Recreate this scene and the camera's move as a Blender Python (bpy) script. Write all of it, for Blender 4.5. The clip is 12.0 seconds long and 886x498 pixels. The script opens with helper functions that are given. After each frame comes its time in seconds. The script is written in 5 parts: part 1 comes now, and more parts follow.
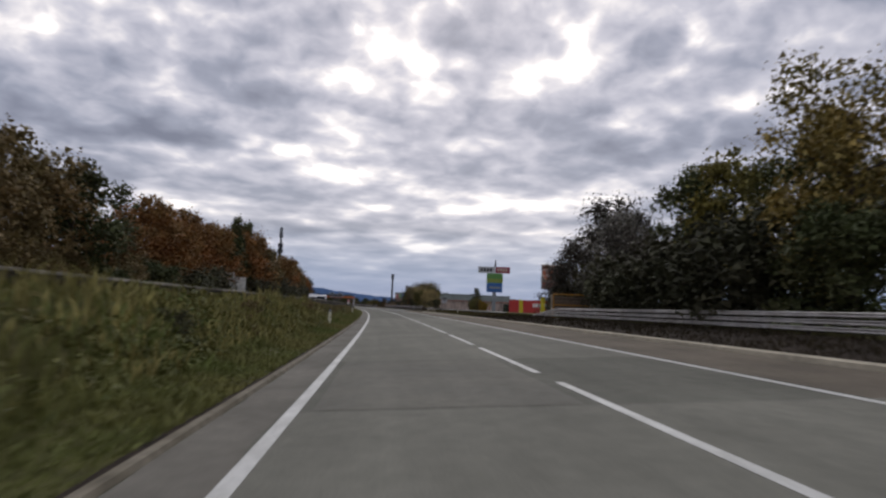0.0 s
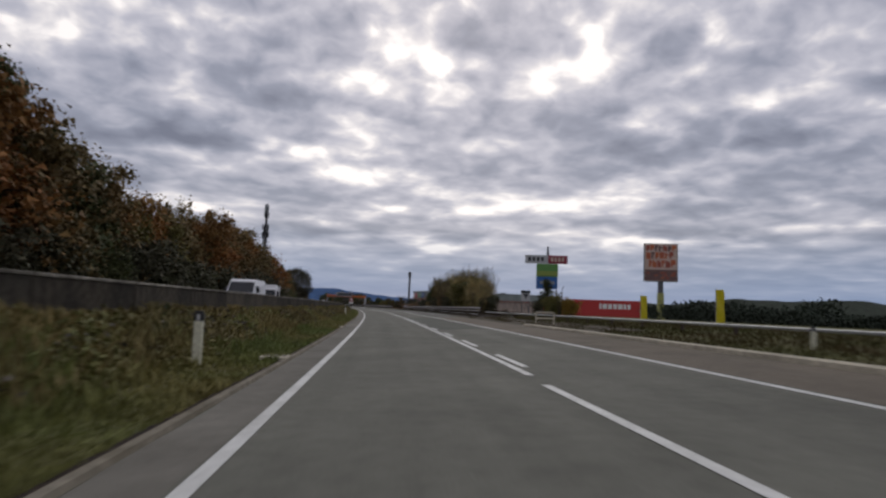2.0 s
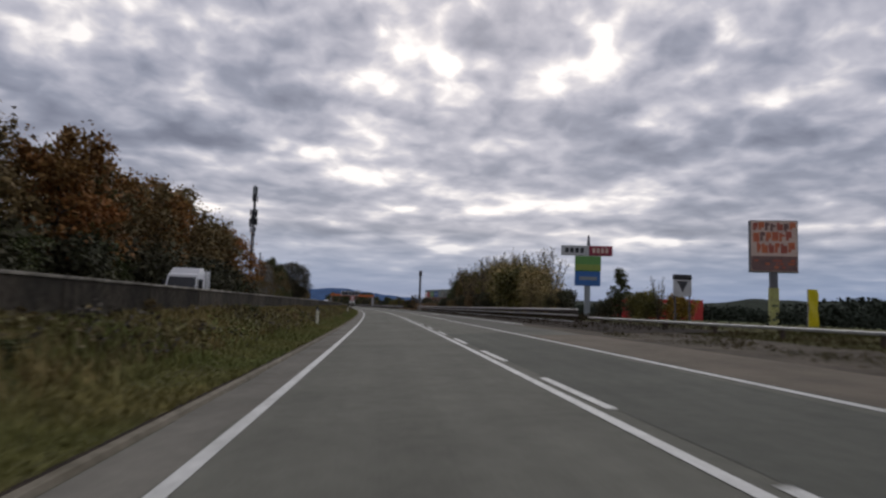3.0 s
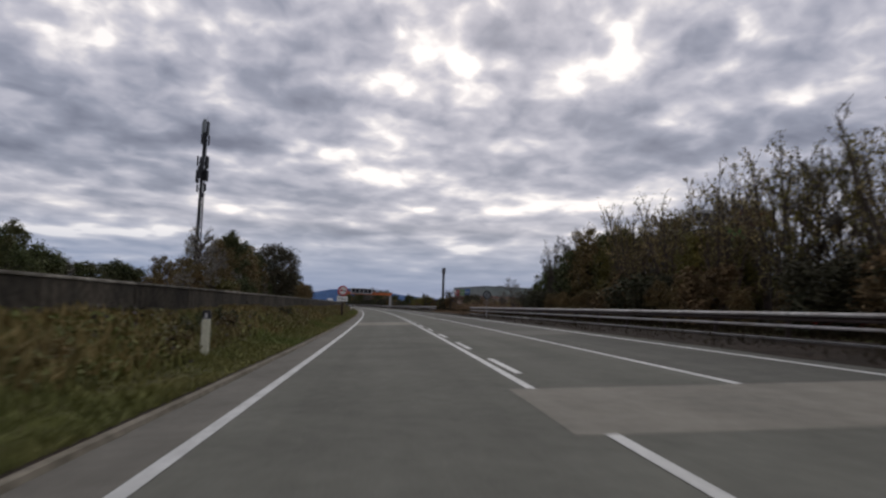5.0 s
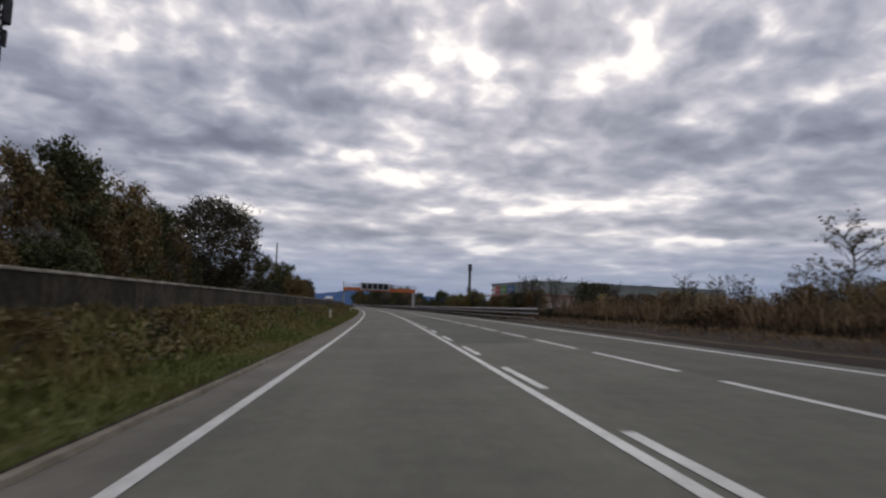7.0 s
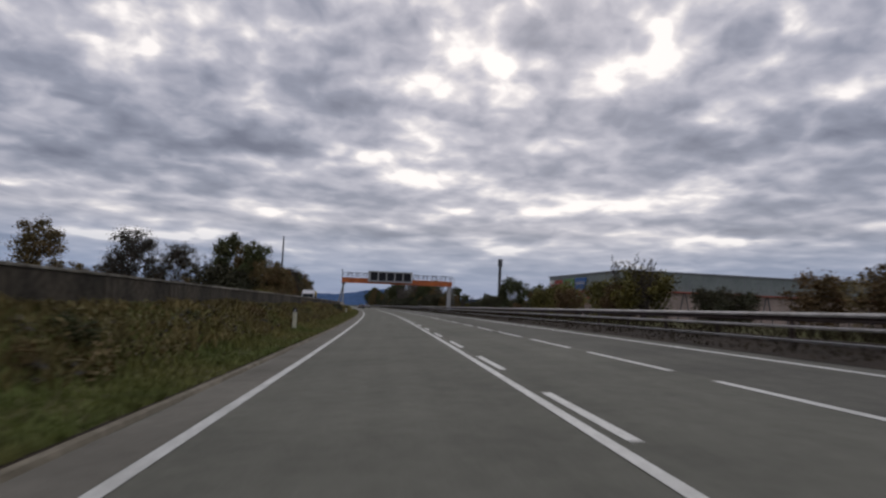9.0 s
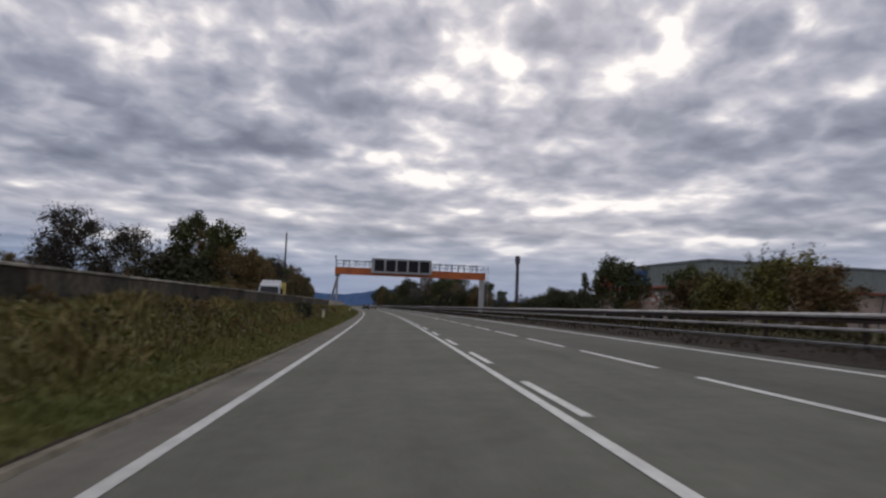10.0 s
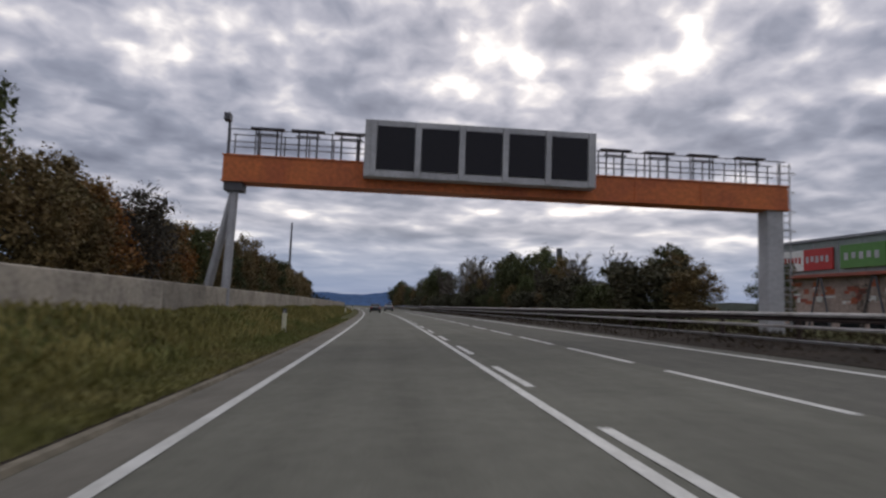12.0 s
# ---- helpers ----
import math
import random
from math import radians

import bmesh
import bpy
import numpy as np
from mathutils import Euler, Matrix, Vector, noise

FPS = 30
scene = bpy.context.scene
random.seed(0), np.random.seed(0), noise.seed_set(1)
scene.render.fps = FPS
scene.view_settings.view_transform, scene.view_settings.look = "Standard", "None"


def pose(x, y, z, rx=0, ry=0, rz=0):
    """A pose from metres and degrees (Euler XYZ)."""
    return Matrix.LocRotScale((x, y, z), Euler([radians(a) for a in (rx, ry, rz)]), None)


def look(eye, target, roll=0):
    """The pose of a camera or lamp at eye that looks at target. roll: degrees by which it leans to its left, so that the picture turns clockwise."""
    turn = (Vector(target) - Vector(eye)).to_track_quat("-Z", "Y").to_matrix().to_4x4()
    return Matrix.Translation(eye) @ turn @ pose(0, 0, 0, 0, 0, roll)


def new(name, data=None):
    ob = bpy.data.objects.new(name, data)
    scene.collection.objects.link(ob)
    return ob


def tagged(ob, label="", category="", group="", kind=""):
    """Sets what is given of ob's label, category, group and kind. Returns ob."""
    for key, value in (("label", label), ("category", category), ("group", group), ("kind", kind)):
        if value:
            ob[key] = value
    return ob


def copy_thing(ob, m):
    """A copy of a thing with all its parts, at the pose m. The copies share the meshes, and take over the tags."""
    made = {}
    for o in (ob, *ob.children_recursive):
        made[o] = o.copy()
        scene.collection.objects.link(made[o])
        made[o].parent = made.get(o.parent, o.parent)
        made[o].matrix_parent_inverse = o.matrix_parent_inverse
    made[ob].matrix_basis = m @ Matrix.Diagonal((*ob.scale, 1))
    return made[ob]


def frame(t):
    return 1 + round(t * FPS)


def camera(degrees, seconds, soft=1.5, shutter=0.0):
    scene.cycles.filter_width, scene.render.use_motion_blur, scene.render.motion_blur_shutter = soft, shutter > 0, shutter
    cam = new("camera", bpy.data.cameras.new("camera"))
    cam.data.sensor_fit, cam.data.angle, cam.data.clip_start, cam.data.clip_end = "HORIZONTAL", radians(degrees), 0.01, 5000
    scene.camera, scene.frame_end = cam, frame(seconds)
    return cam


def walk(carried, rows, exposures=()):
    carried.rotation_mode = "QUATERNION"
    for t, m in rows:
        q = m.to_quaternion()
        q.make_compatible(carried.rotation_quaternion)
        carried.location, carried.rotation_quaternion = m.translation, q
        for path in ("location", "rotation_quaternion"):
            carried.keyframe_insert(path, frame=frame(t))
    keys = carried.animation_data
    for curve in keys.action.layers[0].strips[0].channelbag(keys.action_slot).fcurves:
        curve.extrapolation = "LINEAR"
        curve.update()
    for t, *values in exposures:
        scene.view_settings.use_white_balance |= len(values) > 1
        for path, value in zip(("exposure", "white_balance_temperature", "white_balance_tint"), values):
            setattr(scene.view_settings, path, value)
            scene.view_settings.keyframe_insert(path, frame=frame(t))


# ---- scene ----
# ---------- camera and its walk ----------
cam = camera(70.2, 12.0, soft=2.4, shutter=0.15)

CURVE = 0.00041   # the road turns left, radians per metre
BANKING = 0.047    # and leans to the left


def at(s, d, z=0.0):
    """A place on the road: s metres along it, d metres right of the left edge line, z over the leaning roadway."""
    a = CURVE * s
    lift = BANKING * max(-22.0, min(22.0, d))
    return Vector((-(1 - math.cos(a)) / CURVE + d * math.cos(a), math.sin(a) / CURVE + d * math.sin(a), z + lift))


def bearing(s):
    return math.degrees(CURVE * s)


def stand(s, d, z=0.0, turn=0.0):
    """A pose on the road, y along it."""
    p = at(s, d, z)
    return pose(p.x, p.y, p.z, 0, 0, bearing(s) + turn)


# seconds, metres along, metres from the edge line, pitch, turn to the right of the road
DRIVE = [
    (0.0, 0.0, 0.970, 5.35, 5.02),
    (1.0, 35.0, 1.080, 5.37, 5.15),
    (2.0, 70.0, 1.200, 5.38, 5.22),
    (3.0, 104.8, 1.340, 5.36, 5.18),
    (4.0, 139.2, 1.480, 5.36, 5.12),
    (5.0, 173.1, 1.590, 5.36, 5.06),
    (6.0, 207.0, 1.635, 5.36, 4.98),
    (7.0, 241.0, 1.670, 5.36, 4.93),
    (8.0, 275.6, 1.720, 5.36, 4.92),
    (9.0, 310.4, 1.755, 5.36, 4.91),
    (10.0, 345.2, 1.780, 5.36, 4.90),
    (11.0, 380.0, 1.800, 5.36, 4.88),
    (12.0, 414.8, 1.820, 5.36, 4.87),
]
rows = []
for t, s, d, up, aside in DRIVE:
    p = at(s, d, 1.15)
    rows.append((t, pose(p.x, p.y, p.z, 90 + up, -2.1, bearing(s) - aside)))
walk(cam, rows, exposures=[(0.0, 0.15), (1.0, 0.13), (1.5, -0.02), (3.0, -0.04), (5.0, -0.04), (8.0, -0.07), (10.0, -0.09), (11.0, -0.06), (12.0, 0.01)])

# ---------- world, sun ----------
# bearing, height, half width, half height in degrees
CLOUD_BREAKS = [(-30.5, 22.3, 2.4, 1.0), (-28.5, 20.3, 0.8, 1.5), (-19.9, 18.7, 1.0, 1.6), (-2.5, 22.4, 1.3, 1.7), (-5.2, 20.4, 1.6, 0.7), (2.3, 21.6, 1.1, 2.2),
                (12.3, 25.7, 2.5, 1.3), (13.9, 21.1, 2.4, 0.7), (16.8, 23.8, 1.3, 2.0), (26.7, 23.6, 1.7, 1.1), (25.0, 20.5, 1.9, 0.6), (31.1, 17.5, 1.7, 0.8),
                (-8.9, 13.4, 3.9, 0.5), (-4.9, 15.4, 2.4, 0.6), (-4.4, 11.9, 3.1, 1.1), (-12.9, 12.5, 2.3, 0.4), (-1.5, 8.8, 2.3, 0.5), (2.1, 10.4, 2.9, 0.7),
                (7.1, 9.3, 3.0, 0.7), (14.8, 9.7, 4.7, 0.8), (20.9, 10.6, 2.7, 1.0), (-35.0, 8.3, 3.2, 0.4), (-23.5, 8.4, 4.1, 0.4), (-30.6, 5.0, 4.4, 0.4)]
LOW_BREAKS = [(3.3, 5.5, 3.1, 0.4), (24.0, 6.2, 7.5, 0.6), (-24.0, 5.6, 4.5, 0.5)]
CLOUD_BANKS = [(-34.2, 16.5, 3.0, 1.2), (-32.1, 13.3, 6.0, 1.9), (-20.7, 14.6, 5.7, 2.1), (-12.2, 18.5, 3.6, 2.1), (-15.9, 13.7, 5.0, 1.0), (-10.6, 24.4, 5.2, 1.8),
               (6.1, 20.1, 1.5, 2.1), (24.5, 23.5, 2.0, 1.2), (32.3, 21.0, 2.6, 1.1), (16.7, 17.6, 4.7, 0.8), (22.7, 14.4, 6.0, 1.3), (10.8, 13.2, 5.9, 1.1),
               (-9.7, 9.8, 3.1, 0.5), (1.7, 6.9, 4.6, 0.6), (-11.1, 6.9, 4.0, 0.6), (31.1, 14.7, 3.3, 1.3), (29.0, 9.4, 9.0, 2.0), (34.5, 4.0, 4.0, 1.3), (-29.0, 10.2, 7.0, 1.5)]


def build_sky():
    w = bpy.data.worlds.new("overcast")
    scene.world = w
    w.use_nodes = True
    nt = w.node_tree
    nt.nodes.clear()
    N = nt.nodes.new
    L = nt.links.new

    def calc(op, a, b=None, c=None):
        n = N("ShaderNodeMath")
        n.operation = op
        for k, v in enumerate((a, b, c)):
            if v is None:
                continue
            if isinstance(v, (int, float)):
                n.inputs[k].default_value = v
            else:
                L(v, n.inputs[k])
        return n.outputs[0]

    out = N("ShaderNodeOutputWorld")
    bg = N("ShaderNodeBackground")
    clear = N("ShaderNodeTexSky")
    clear.sky_type = "NISHITA"
    clear.sun_disc = False
    clear.sun_elevation = radians(32)
    clear.sun_rotation = radians(5)
    co = N("ShaderNodeTexCoord")
    sep = N("ShaderNodeSeparateXYZ")
    L(co.outputs["Generated"], sep.inputs[0])
    # cloud lumps get flatter towards the horizon
    azim = calc("MULTIPLY", calc("ARCTAN2", sep.outputs[0], sep.outputs[1]), 180 / math.pi)
    elev = calc("MULTIPLY", calc("ARCSINE", sep.outputs[2]), 180 / math.pi)
    rise = calc("MULTIPLY", calc("LOGARITHM", calc("MULTIPLY_ADD", calc("MAXIMUM", elev, 0.0), 0.115, 0.42), math.e), 8.7)
    level = calc("SQRT", calc("ADD", calc("MULTIPLY", sep.outputs[0], sep.outputs[0]), calc("MULTIPLY_ADD", sep.outputs[1], sep.outputs[1], 0.0001)))
    flat = N("ShaderNodeCombineXYZ")
    L(calc("MULTIPLY", calc("DIVIDE", sep.outputs[0], level), 12.0), flat.inputs[0])
    L(calc("MULTIPLY", calc("DIVIDE", sep.outputs[1], level), 12.0), flat.inputs[1])
    L(rise, flat.inputs[2])

    def cloud_noise(scale, detail, rough, distort, shift):
        m = N("ShaderNodeVectorMath")
        m.operation = "ADD"
        m.inputs[1].default_value = shift
        L(flat.outputs[0], m.inputs[0])
        n = N("ShaderNodeTexNoise")
        n.inputs["Scale"].default_value = scale
        n.inputs["Detail"].default_value = detail
        n.inputs["Roughness"].default_value = rough
        n.inputs["Distortion"].default_value = distort
        L(m.outputs[0], n.inputs["Vector"])
        return n.outputs["Fac"]

    cover = calc("MULTIPLY_ADD", cloud_noise(0.28, 3, 0.5, 0.0, (3.1, 1.7, 0)), 0.22, 0.200)
    lumps = cloud_noise(0.62, 2, 0.42, 0.2, (0.4, 7.7, 2))
    above = cloud_noise(0.62, 2, 0.42, 0.2, (0.4, 7.7, 2.5))
    cover = calc("MULTIPLY_ADD", lumps, 0.34, cover)
    puffs = cloud_noise(1.5, 3, 0.45, 0.4, (9.4, 3.3, 5))
    cover = calc("MULTIPLY_ADD", calc("SUBTRACT", puffs, 0.5), 0.40, cover)
    cover = calc("MULTIPLY_ADD", calc("SUBTRACT", cloud_noise(3.4, 2, 0.45, 0.0, (4.4, 1.2, 6)), 0.5), 0.10, cover)
    # pale upper rims and grey undersides
    cover = calc("MULTIPLY_ADD", calc("SUBTRACT", lumps, above), 0.34, cover)
    # the breaks and banks of the cloud deck: bearing, height, half width, half height
    ragged = calc("MULTIPLY_ADD", cloud_noise(1.0, 3, 0.5, 0.0, (5, 2, 0)), 3.4, -1.7)
    for group, amount in ((CLOUD_BREAKS, 0.155), (LOW_BREAKS, 0.18), (CLOUD_BANKS, -0.105)):
        for a, e, wa, we in group:
            x = calc("ADD", calc("MULTIPLY_ADD", azim, 1 / wa, -a / wa), ragged)
            y = calc("ADD", calc("MULTIPLY_ADD", elev, 1 / we, -e / we), calc("MULTIPLY", ragged, 0.7))
            r = calc("ADD", calc("MULTIPLY", x, x), calc("MULTIPLY", y, y))
            cover = calc("MULTIPLY_ADD", calc("EXPONENT", calc("MULTIPLY", r, -0.7)), amount, cover)
    # the deck is thinner round the hidden sun
    x, y = calc("MULTIPLY_ADD", azim, 1 / 26, -7 / 26), calc("MULTIPLY_ADD", elev, 1 / 13, -26 / 13)
    veil = calc("EXPONENT", calc("MULTIPLY", calc("ADD", calc("MULTIPLY", x, x), calc("MULTIPLY", y, y)), -1.0))
    cover = calc("MULTIPLY_ADD", veil, 0.086, cover)
    ramp = N("ShaderNodeValToRGB")
    e = ramp.color_ramp.elements
    e[0].position, e[0].color = 0.21, (0.158, 0.167, 0.222, 1)
    e[1].position, e[1].color = 0.675, (1.03, 0.97, 0.945, 1)
    e.new(0.395).color = (0.286, 0.298, 0.370, 1)
    e.new(0.475).color = (0.403, 0.403, 0.474, 1)
    e.new(0.55).color = (0.524, 0.514, 0.578, 1)
    e.new(0.62).color = (0.745, 0.708, 0.728, 1)
    L(cover, ramp.inputs[0])
    hz = N("ShaderNodeMapRange")
    hz.inputs[1].default_value, hz.inputs[2].default_value = 0.030, 0.122
    hz.inputs[3].default_value, hz.inputs[4].default_value = 0.88, 0.0
    L(sep.outputs[2], hz.inputs[0])
    hm = N("ShaderNodeMix")
    hm.data_type = "RGBA"
    L(hz.outputs[0], hm.inputs[0])
    L(ramp.outputs[0], hm.inputs[6])
    hm.inputs[7].default_value = (0.180, 0.258, 0.435, 1)
    tint = N("ShaderNodeVectorMath")
    tint.operation = "SCALE"
    tint.inputs[3].default_value = 0.006
    L(clear.outputs[0], tint.inputs[0])
    add = N("ShaderNodeVectorMath")
    add.operation = "ADD"
    L(hm.outputs[2], add.inputs[0])
    L(tint.outputs[0], add.inputs[1])
    L(add.outputs[0], bg.inputs[0])
    bg.inputs[1].default_value = 1.0
    L(bg.outputs[0], out.inputs[0])


build_sky()
sun = new("sun", bpy.data.lights.new("sun", "SUN"))
sun.data.energy, sun.data.angle, sun.data.color = 0.55, radians(30), (1.0, 0.96, 0.9)
sun.matrix_world = look((0, 0, 50), (-6, -40, 18))

# ---------- materials ----------
def material(name, base, rough=0.8, metal=0.0, vary=0.25, scale=2.0, bump=0.0, bump_scale=30.0, second=None, rand=0.0, island=0.0):
    m = bpy.data.materials.new(name)
    m.use_nodes = True
    nt = m.node_tree
    N, L = nt.nodes.new, nt.links.new
    b = nt.nodes["Principled BSDF"]
    b.inputs["Roughness"].default_value = rough
    b.inputs["Metallic"].default_value = metal
    b.inputs["Specular IOR Level"].default_value = 0.1 if rough >= 0.84 else 0.3 if rough > 0.7 else 0.5
    co = N("ShaderNodeTexCoord")
    n1 = N("ShaderNodeTexNoise"); n1.inputs["Scale"].default_value = scale; n1.inputs["Detail"].default_value = 6
    n2 = N("ShaderNodeTexNoise"); n2.inputs["Scale"].default_value = scale * 9; n2.inputs["Detail"].default_value = 4
    L(co.outputs["Object"], n1.inputs["Vector"]); L(co.outputs["Object"], n2.inputs["Vector"])
    s = second or tuple(c * (1 - vary) for c in base)
    mix = N("ShaderNodeMix"); mix.data_type = "RGBA"
    mix.inputs[6].default_value = (*base, 1); mix.inputs[7].default_value = (*s, 1)
    r = N("ShaderNodeMapRange"); r.inputs[1].default_value = 0.35; r.inputs[2].default_value = 0.65
    L(n1.outputs["Fac"], r.inputs[0]); L(r.outputs[0], mix.inputs[0])
    fine = N("ShaderNodeMapRange"); fine.inputs[3].default_value = 1 - vary; fine.inputs[4].default_value = 1 + vary
    fine.inputs[1].default_value = 0.3; fine.inputs[2].default_value = 0.7
    L(n2.outputs["Fac"], fine.inputs[0])
    value = fine.outputs[0]
    for amount, node, socket in ((rand, "ShaderNodeObjectInfo", "Random"), (island, "ShaderNodeNewGeometry", "Random Per Island")):
        if amount:
            q = N(node)
            k = N("ShaderNodeMapRange"); k.inputs[3].default_value = 1 - amount; k.inputs[4].default_value = 1 + amount
            L(q.outputs[socket], k.inputs[0])
            mu = N("ShaderNodeMath"); mu.operation = "MULTIPLY"
            L(value, mu.inputs[0]); L(k.outputs[0], mu.inputs[1])
            value = mu.outputs[0]
    sc = N("ShaderNodeVectorMath"); sc.operation = "SCALE"
    L(mix.outputs[2], sc.inputs[0]); L(value, sc.inputs[3])
    L(sc.outputs[0], b.inputs["Base Color"])
    if bump:
        n3 = N("ShaderNodeTexNoise"); n3.inputs["Scale"].default_value = bump_scale; n3.inputs["Detail"].default_value = 5
        L(co.outputs["Object"], n3.inputs["Vector"])
        bp = N("ShaderNodeBump"); bp.inputs["Strength"].default_value = bump; bp.inputs["Distance"].default_value = 0.02
        L(n3.outputs["Fac"], bp.inputs["Height"]); L(bp.outputs[0], b.inputs["Normal"])
    return m


def asphalt_material(name, base, dark):
    """Worn asphalt: speckle, stains, and paler wheel tracks along the lanes."""
    m = material(name, base, 0.85, vary=0.09, scale=0.5, bump=0.5, bump_scale=70, second=dark)
    nt = m.node_tree
    N, L = nt.nodes.new, nt.links.new
    b = nt.nodes["Principled BSDF"]
    colour = b.inputs["Base Color"].links[0].from_socket
    uv = N("ShaderNodeTexCoord")
    st = N("ShaderNodeMapping")
    st.inputs["Scale"].default_value = (1.6, 0.035, 1.0)
    L(uv.outputs["UV"], st.inputs["Vector"])
    streak = N("ShaderNodeTexNoise")
    streak.inputs["Scale"].default_value = 1.0
    streak.inputs["Detail"].default_value = 5
    L(st.outputs[0], streak.inputs["Vector"])
    st2 = N("ShaderNodeMapping")
    st2.inputs["Scale"].default_value = (0.12, 0.16, 1.0)
    L(uv.outputs["UV"], st2.inputs["Vector"])
    bay = N("ShaderNodeTexNoise")
    bay.inputs["Scale"].default_value = 1.0
    bay.inputs["Detail"].default_value = 3
    L(st2.outputs[0], bay.inputs["Vector"])
    speck = N("ShaderNodeTexVoronoi")
    speck.inputs["Scale"].default_value = 38.0
    L(uv.outputs["UV"], speck.inputs["Vector"])
    value = None
    for src, lo, hi, a, c in ((streak.outputs["Fac"], 0.3, 0.7, 0.90, 1.10), (bay.outputs["Fac"], 0.35, 0.65, 0.95, 1.05), (speck.outputs["Distance"], 0.0, 0.6, 1.10, 0.90)):
        r = N("ShaderNodeMapRange")
        r.inputs[1].default_value, r.inputs[2].default_value, r.inputs[3].default_value, r.inputs[4].default_value = lo, hi, a, c
        L(src, r.inputs[0])
        if value is None:
            value = r.outputs[0]
        else:
            mu = N("ShaderNodeMath")
            mu.operation = "MULTIPLY"
            L(value, mu.inputs[0])
            L(r.outputs[0], mu.inputs[1])
            value = mu.outputs[0]
    sc = N("ShaderNodeVectorMath")
    sc.operation = "SCALE"
    L(colour, sc.inputs[0])
    L(value, sc.inputs[3])
    L(sc.outputs[0], b.inputs["Base Color"])
    return m


ASPHALT = asphalt_material("asphalt", (0.182, 0.181, 0.148), (0.152, 0.151, 0.124))
PAINT = material("road_paint", (0.64, 0.64, 0.60), 0.6, vary=0.18, scale=1.2, second=(0.50, 0.50, 0.46))
SOIL = material("soil", (0.085, 0.088, 0.028), 0.95, vary=0.35, scale=0.4, bump=0.8, bump_scale=8, second=(0.078, 0.070, 0.028))
STEEL = material("galvanised_steel", (0.40, 0.40, 0.40), 0.5, metal=0.6, vary=0.15, scale=2.0)
DARK_STEEL = material("dark_steel", (0.13, 0.13, 0.14), 0.6, metal=0.3, vary=0.2)
MAST_STEEL = material("dark_weathered_steel", (0.060, 0.060, 0.066), 0.8, metal=0.1, vary=0.3)
ORANGE = material("orange_paint", (0.62, 0.17, 0.04), 0.55, vary=0.2, scale=0.8, second=(0.47, 0.12, 0.035))
PALE_GREY = material("pale_grey_paint", (0.50, 0.50, 0.50), 0.55, vary=0.12, scale=0.7, second=(0.40, 0.40, 0.40))
WHITE = material("white_plastic", (0.82, 0.82, 0.77), 0.5, vary=0.1)
POST = material("aged_white_plastic", (0.72, 0.70, 0.53), 0.5, vary=0.15, scale=3.0)
WHITE_PAINT = material("white_car_paint", (0.75, 0.75, 0.75), 0.3, vary=0.04)
BLACK = material("black_plastic", (0.015, 0.015, 0.017), 0.5, vary=0.2)
SCREEN = material("dark_display", (0.009, 0.008, 0.013), 0.7, vary=0.2, scale=8)
RED = material("red_sheeting", (0.50, 0.035, 0.03), 0.5, vary=0.12)
GREEN = material("green_sheeting", (0.11, 0.27, 0.06), 0.5, vary=0.12)
BLUE = material("blue_sheeting", (0.025, 0.12, 0.36), 0.5, vary=0.12)
YELLOW = material("yellow_sheeting", (0.62, 0.55, 0.03), 0.5, vary=0.12)
GLASS = material("dark_glass", (0.012, 0.014, 0.018), 0.2, vary=0.1)
RUBBER = material("rubber", (0.02, 0.02, 0.02), 0.8, vary=0.2)
BARK = material("bark", (0.09, 0.075, 0.06), 0.95, vary=0.3, scale=3, bump=0.8, bump_scale=20)
GRASS = material("grass_blades", (0.140, 0.168, 0.046), 0.8, vary=0.2, scale=0.2, second=(0.225, 0.195, 0.068), island=0.25)
WEEDS = material("dry_weeds", (0.265, 0.205, 0.085), 0.85, vary=0.25, scale=0.16, second=(0.15, 0.130, 0.056), island=0.28)
LEAF_RUST = material("leaves_rust", (0.29, 0.12, 0.034), 0.75, vary=0.3, scale=0.25, second=(0.17, 0.11, 0.034), rand=0.2, island=0.3)
LEAF_BROWN = material("leaves_brown", (0.19, 0.125, 0.05), 0.75, vary=0.3, scale=0.25, second=(0.125, 0.105, 0.042), rand=0.2, island=0.3)
LEAF_GREEN = material("leaves_green", (0.076, 0.092, 0.032), 0.75, vary=0.3, scale=0.25, second=(0.075, 0.07, 0.025), rand=0.2, island=0.3)
LEAF_OLIVE = material("leaves_olive", (0.20, 0.165, 0.038), 0.75, vary=0.3, scale=0.25, second=(0.08, 0.085, 0.028), rand=0.2, island=0.3)
LEAF_GREY = material("leaves_grey", (0.25, 0.23, 0.19), 0.75, vary=0.3, scale=0.25, second=(0.11, 0.10, 0.078), rand=0.2, island=0.3)
CLADDING = material("grey_cladding", (0.24, 0.26, 0.27), 0.6, vary=0.1, scale=0.2)
ROOF_GREY = material("grey_roof", (0.30, 0.31, 0.33), 0.7, vary=0.1, scale=0.2)
# the haze of distance is mixed into this blue base colour
HAZED_HILL = material("hazed_blue_hill", (0.06, 0.12, 0.25), 1.0, vary=0.2, scale=0.004)
# dark leaves, darkened further for the occlusion inside dense undergrowth
LEAF_SHADED = material("leaves_shaded", (0.058, 0.062, 0.030), 0.8, vary=0.3, scale=0.25, second=(0.068, 0.056, 0.03), rand=0.2, island=0.3)
LEAF_OAK = material("leaves_dark_brown", (0.078, 0.060, 0.036), 0.8, vary=0.3, scale=0.25, second=(0.05, 0.05, 0.028), island=0.3)
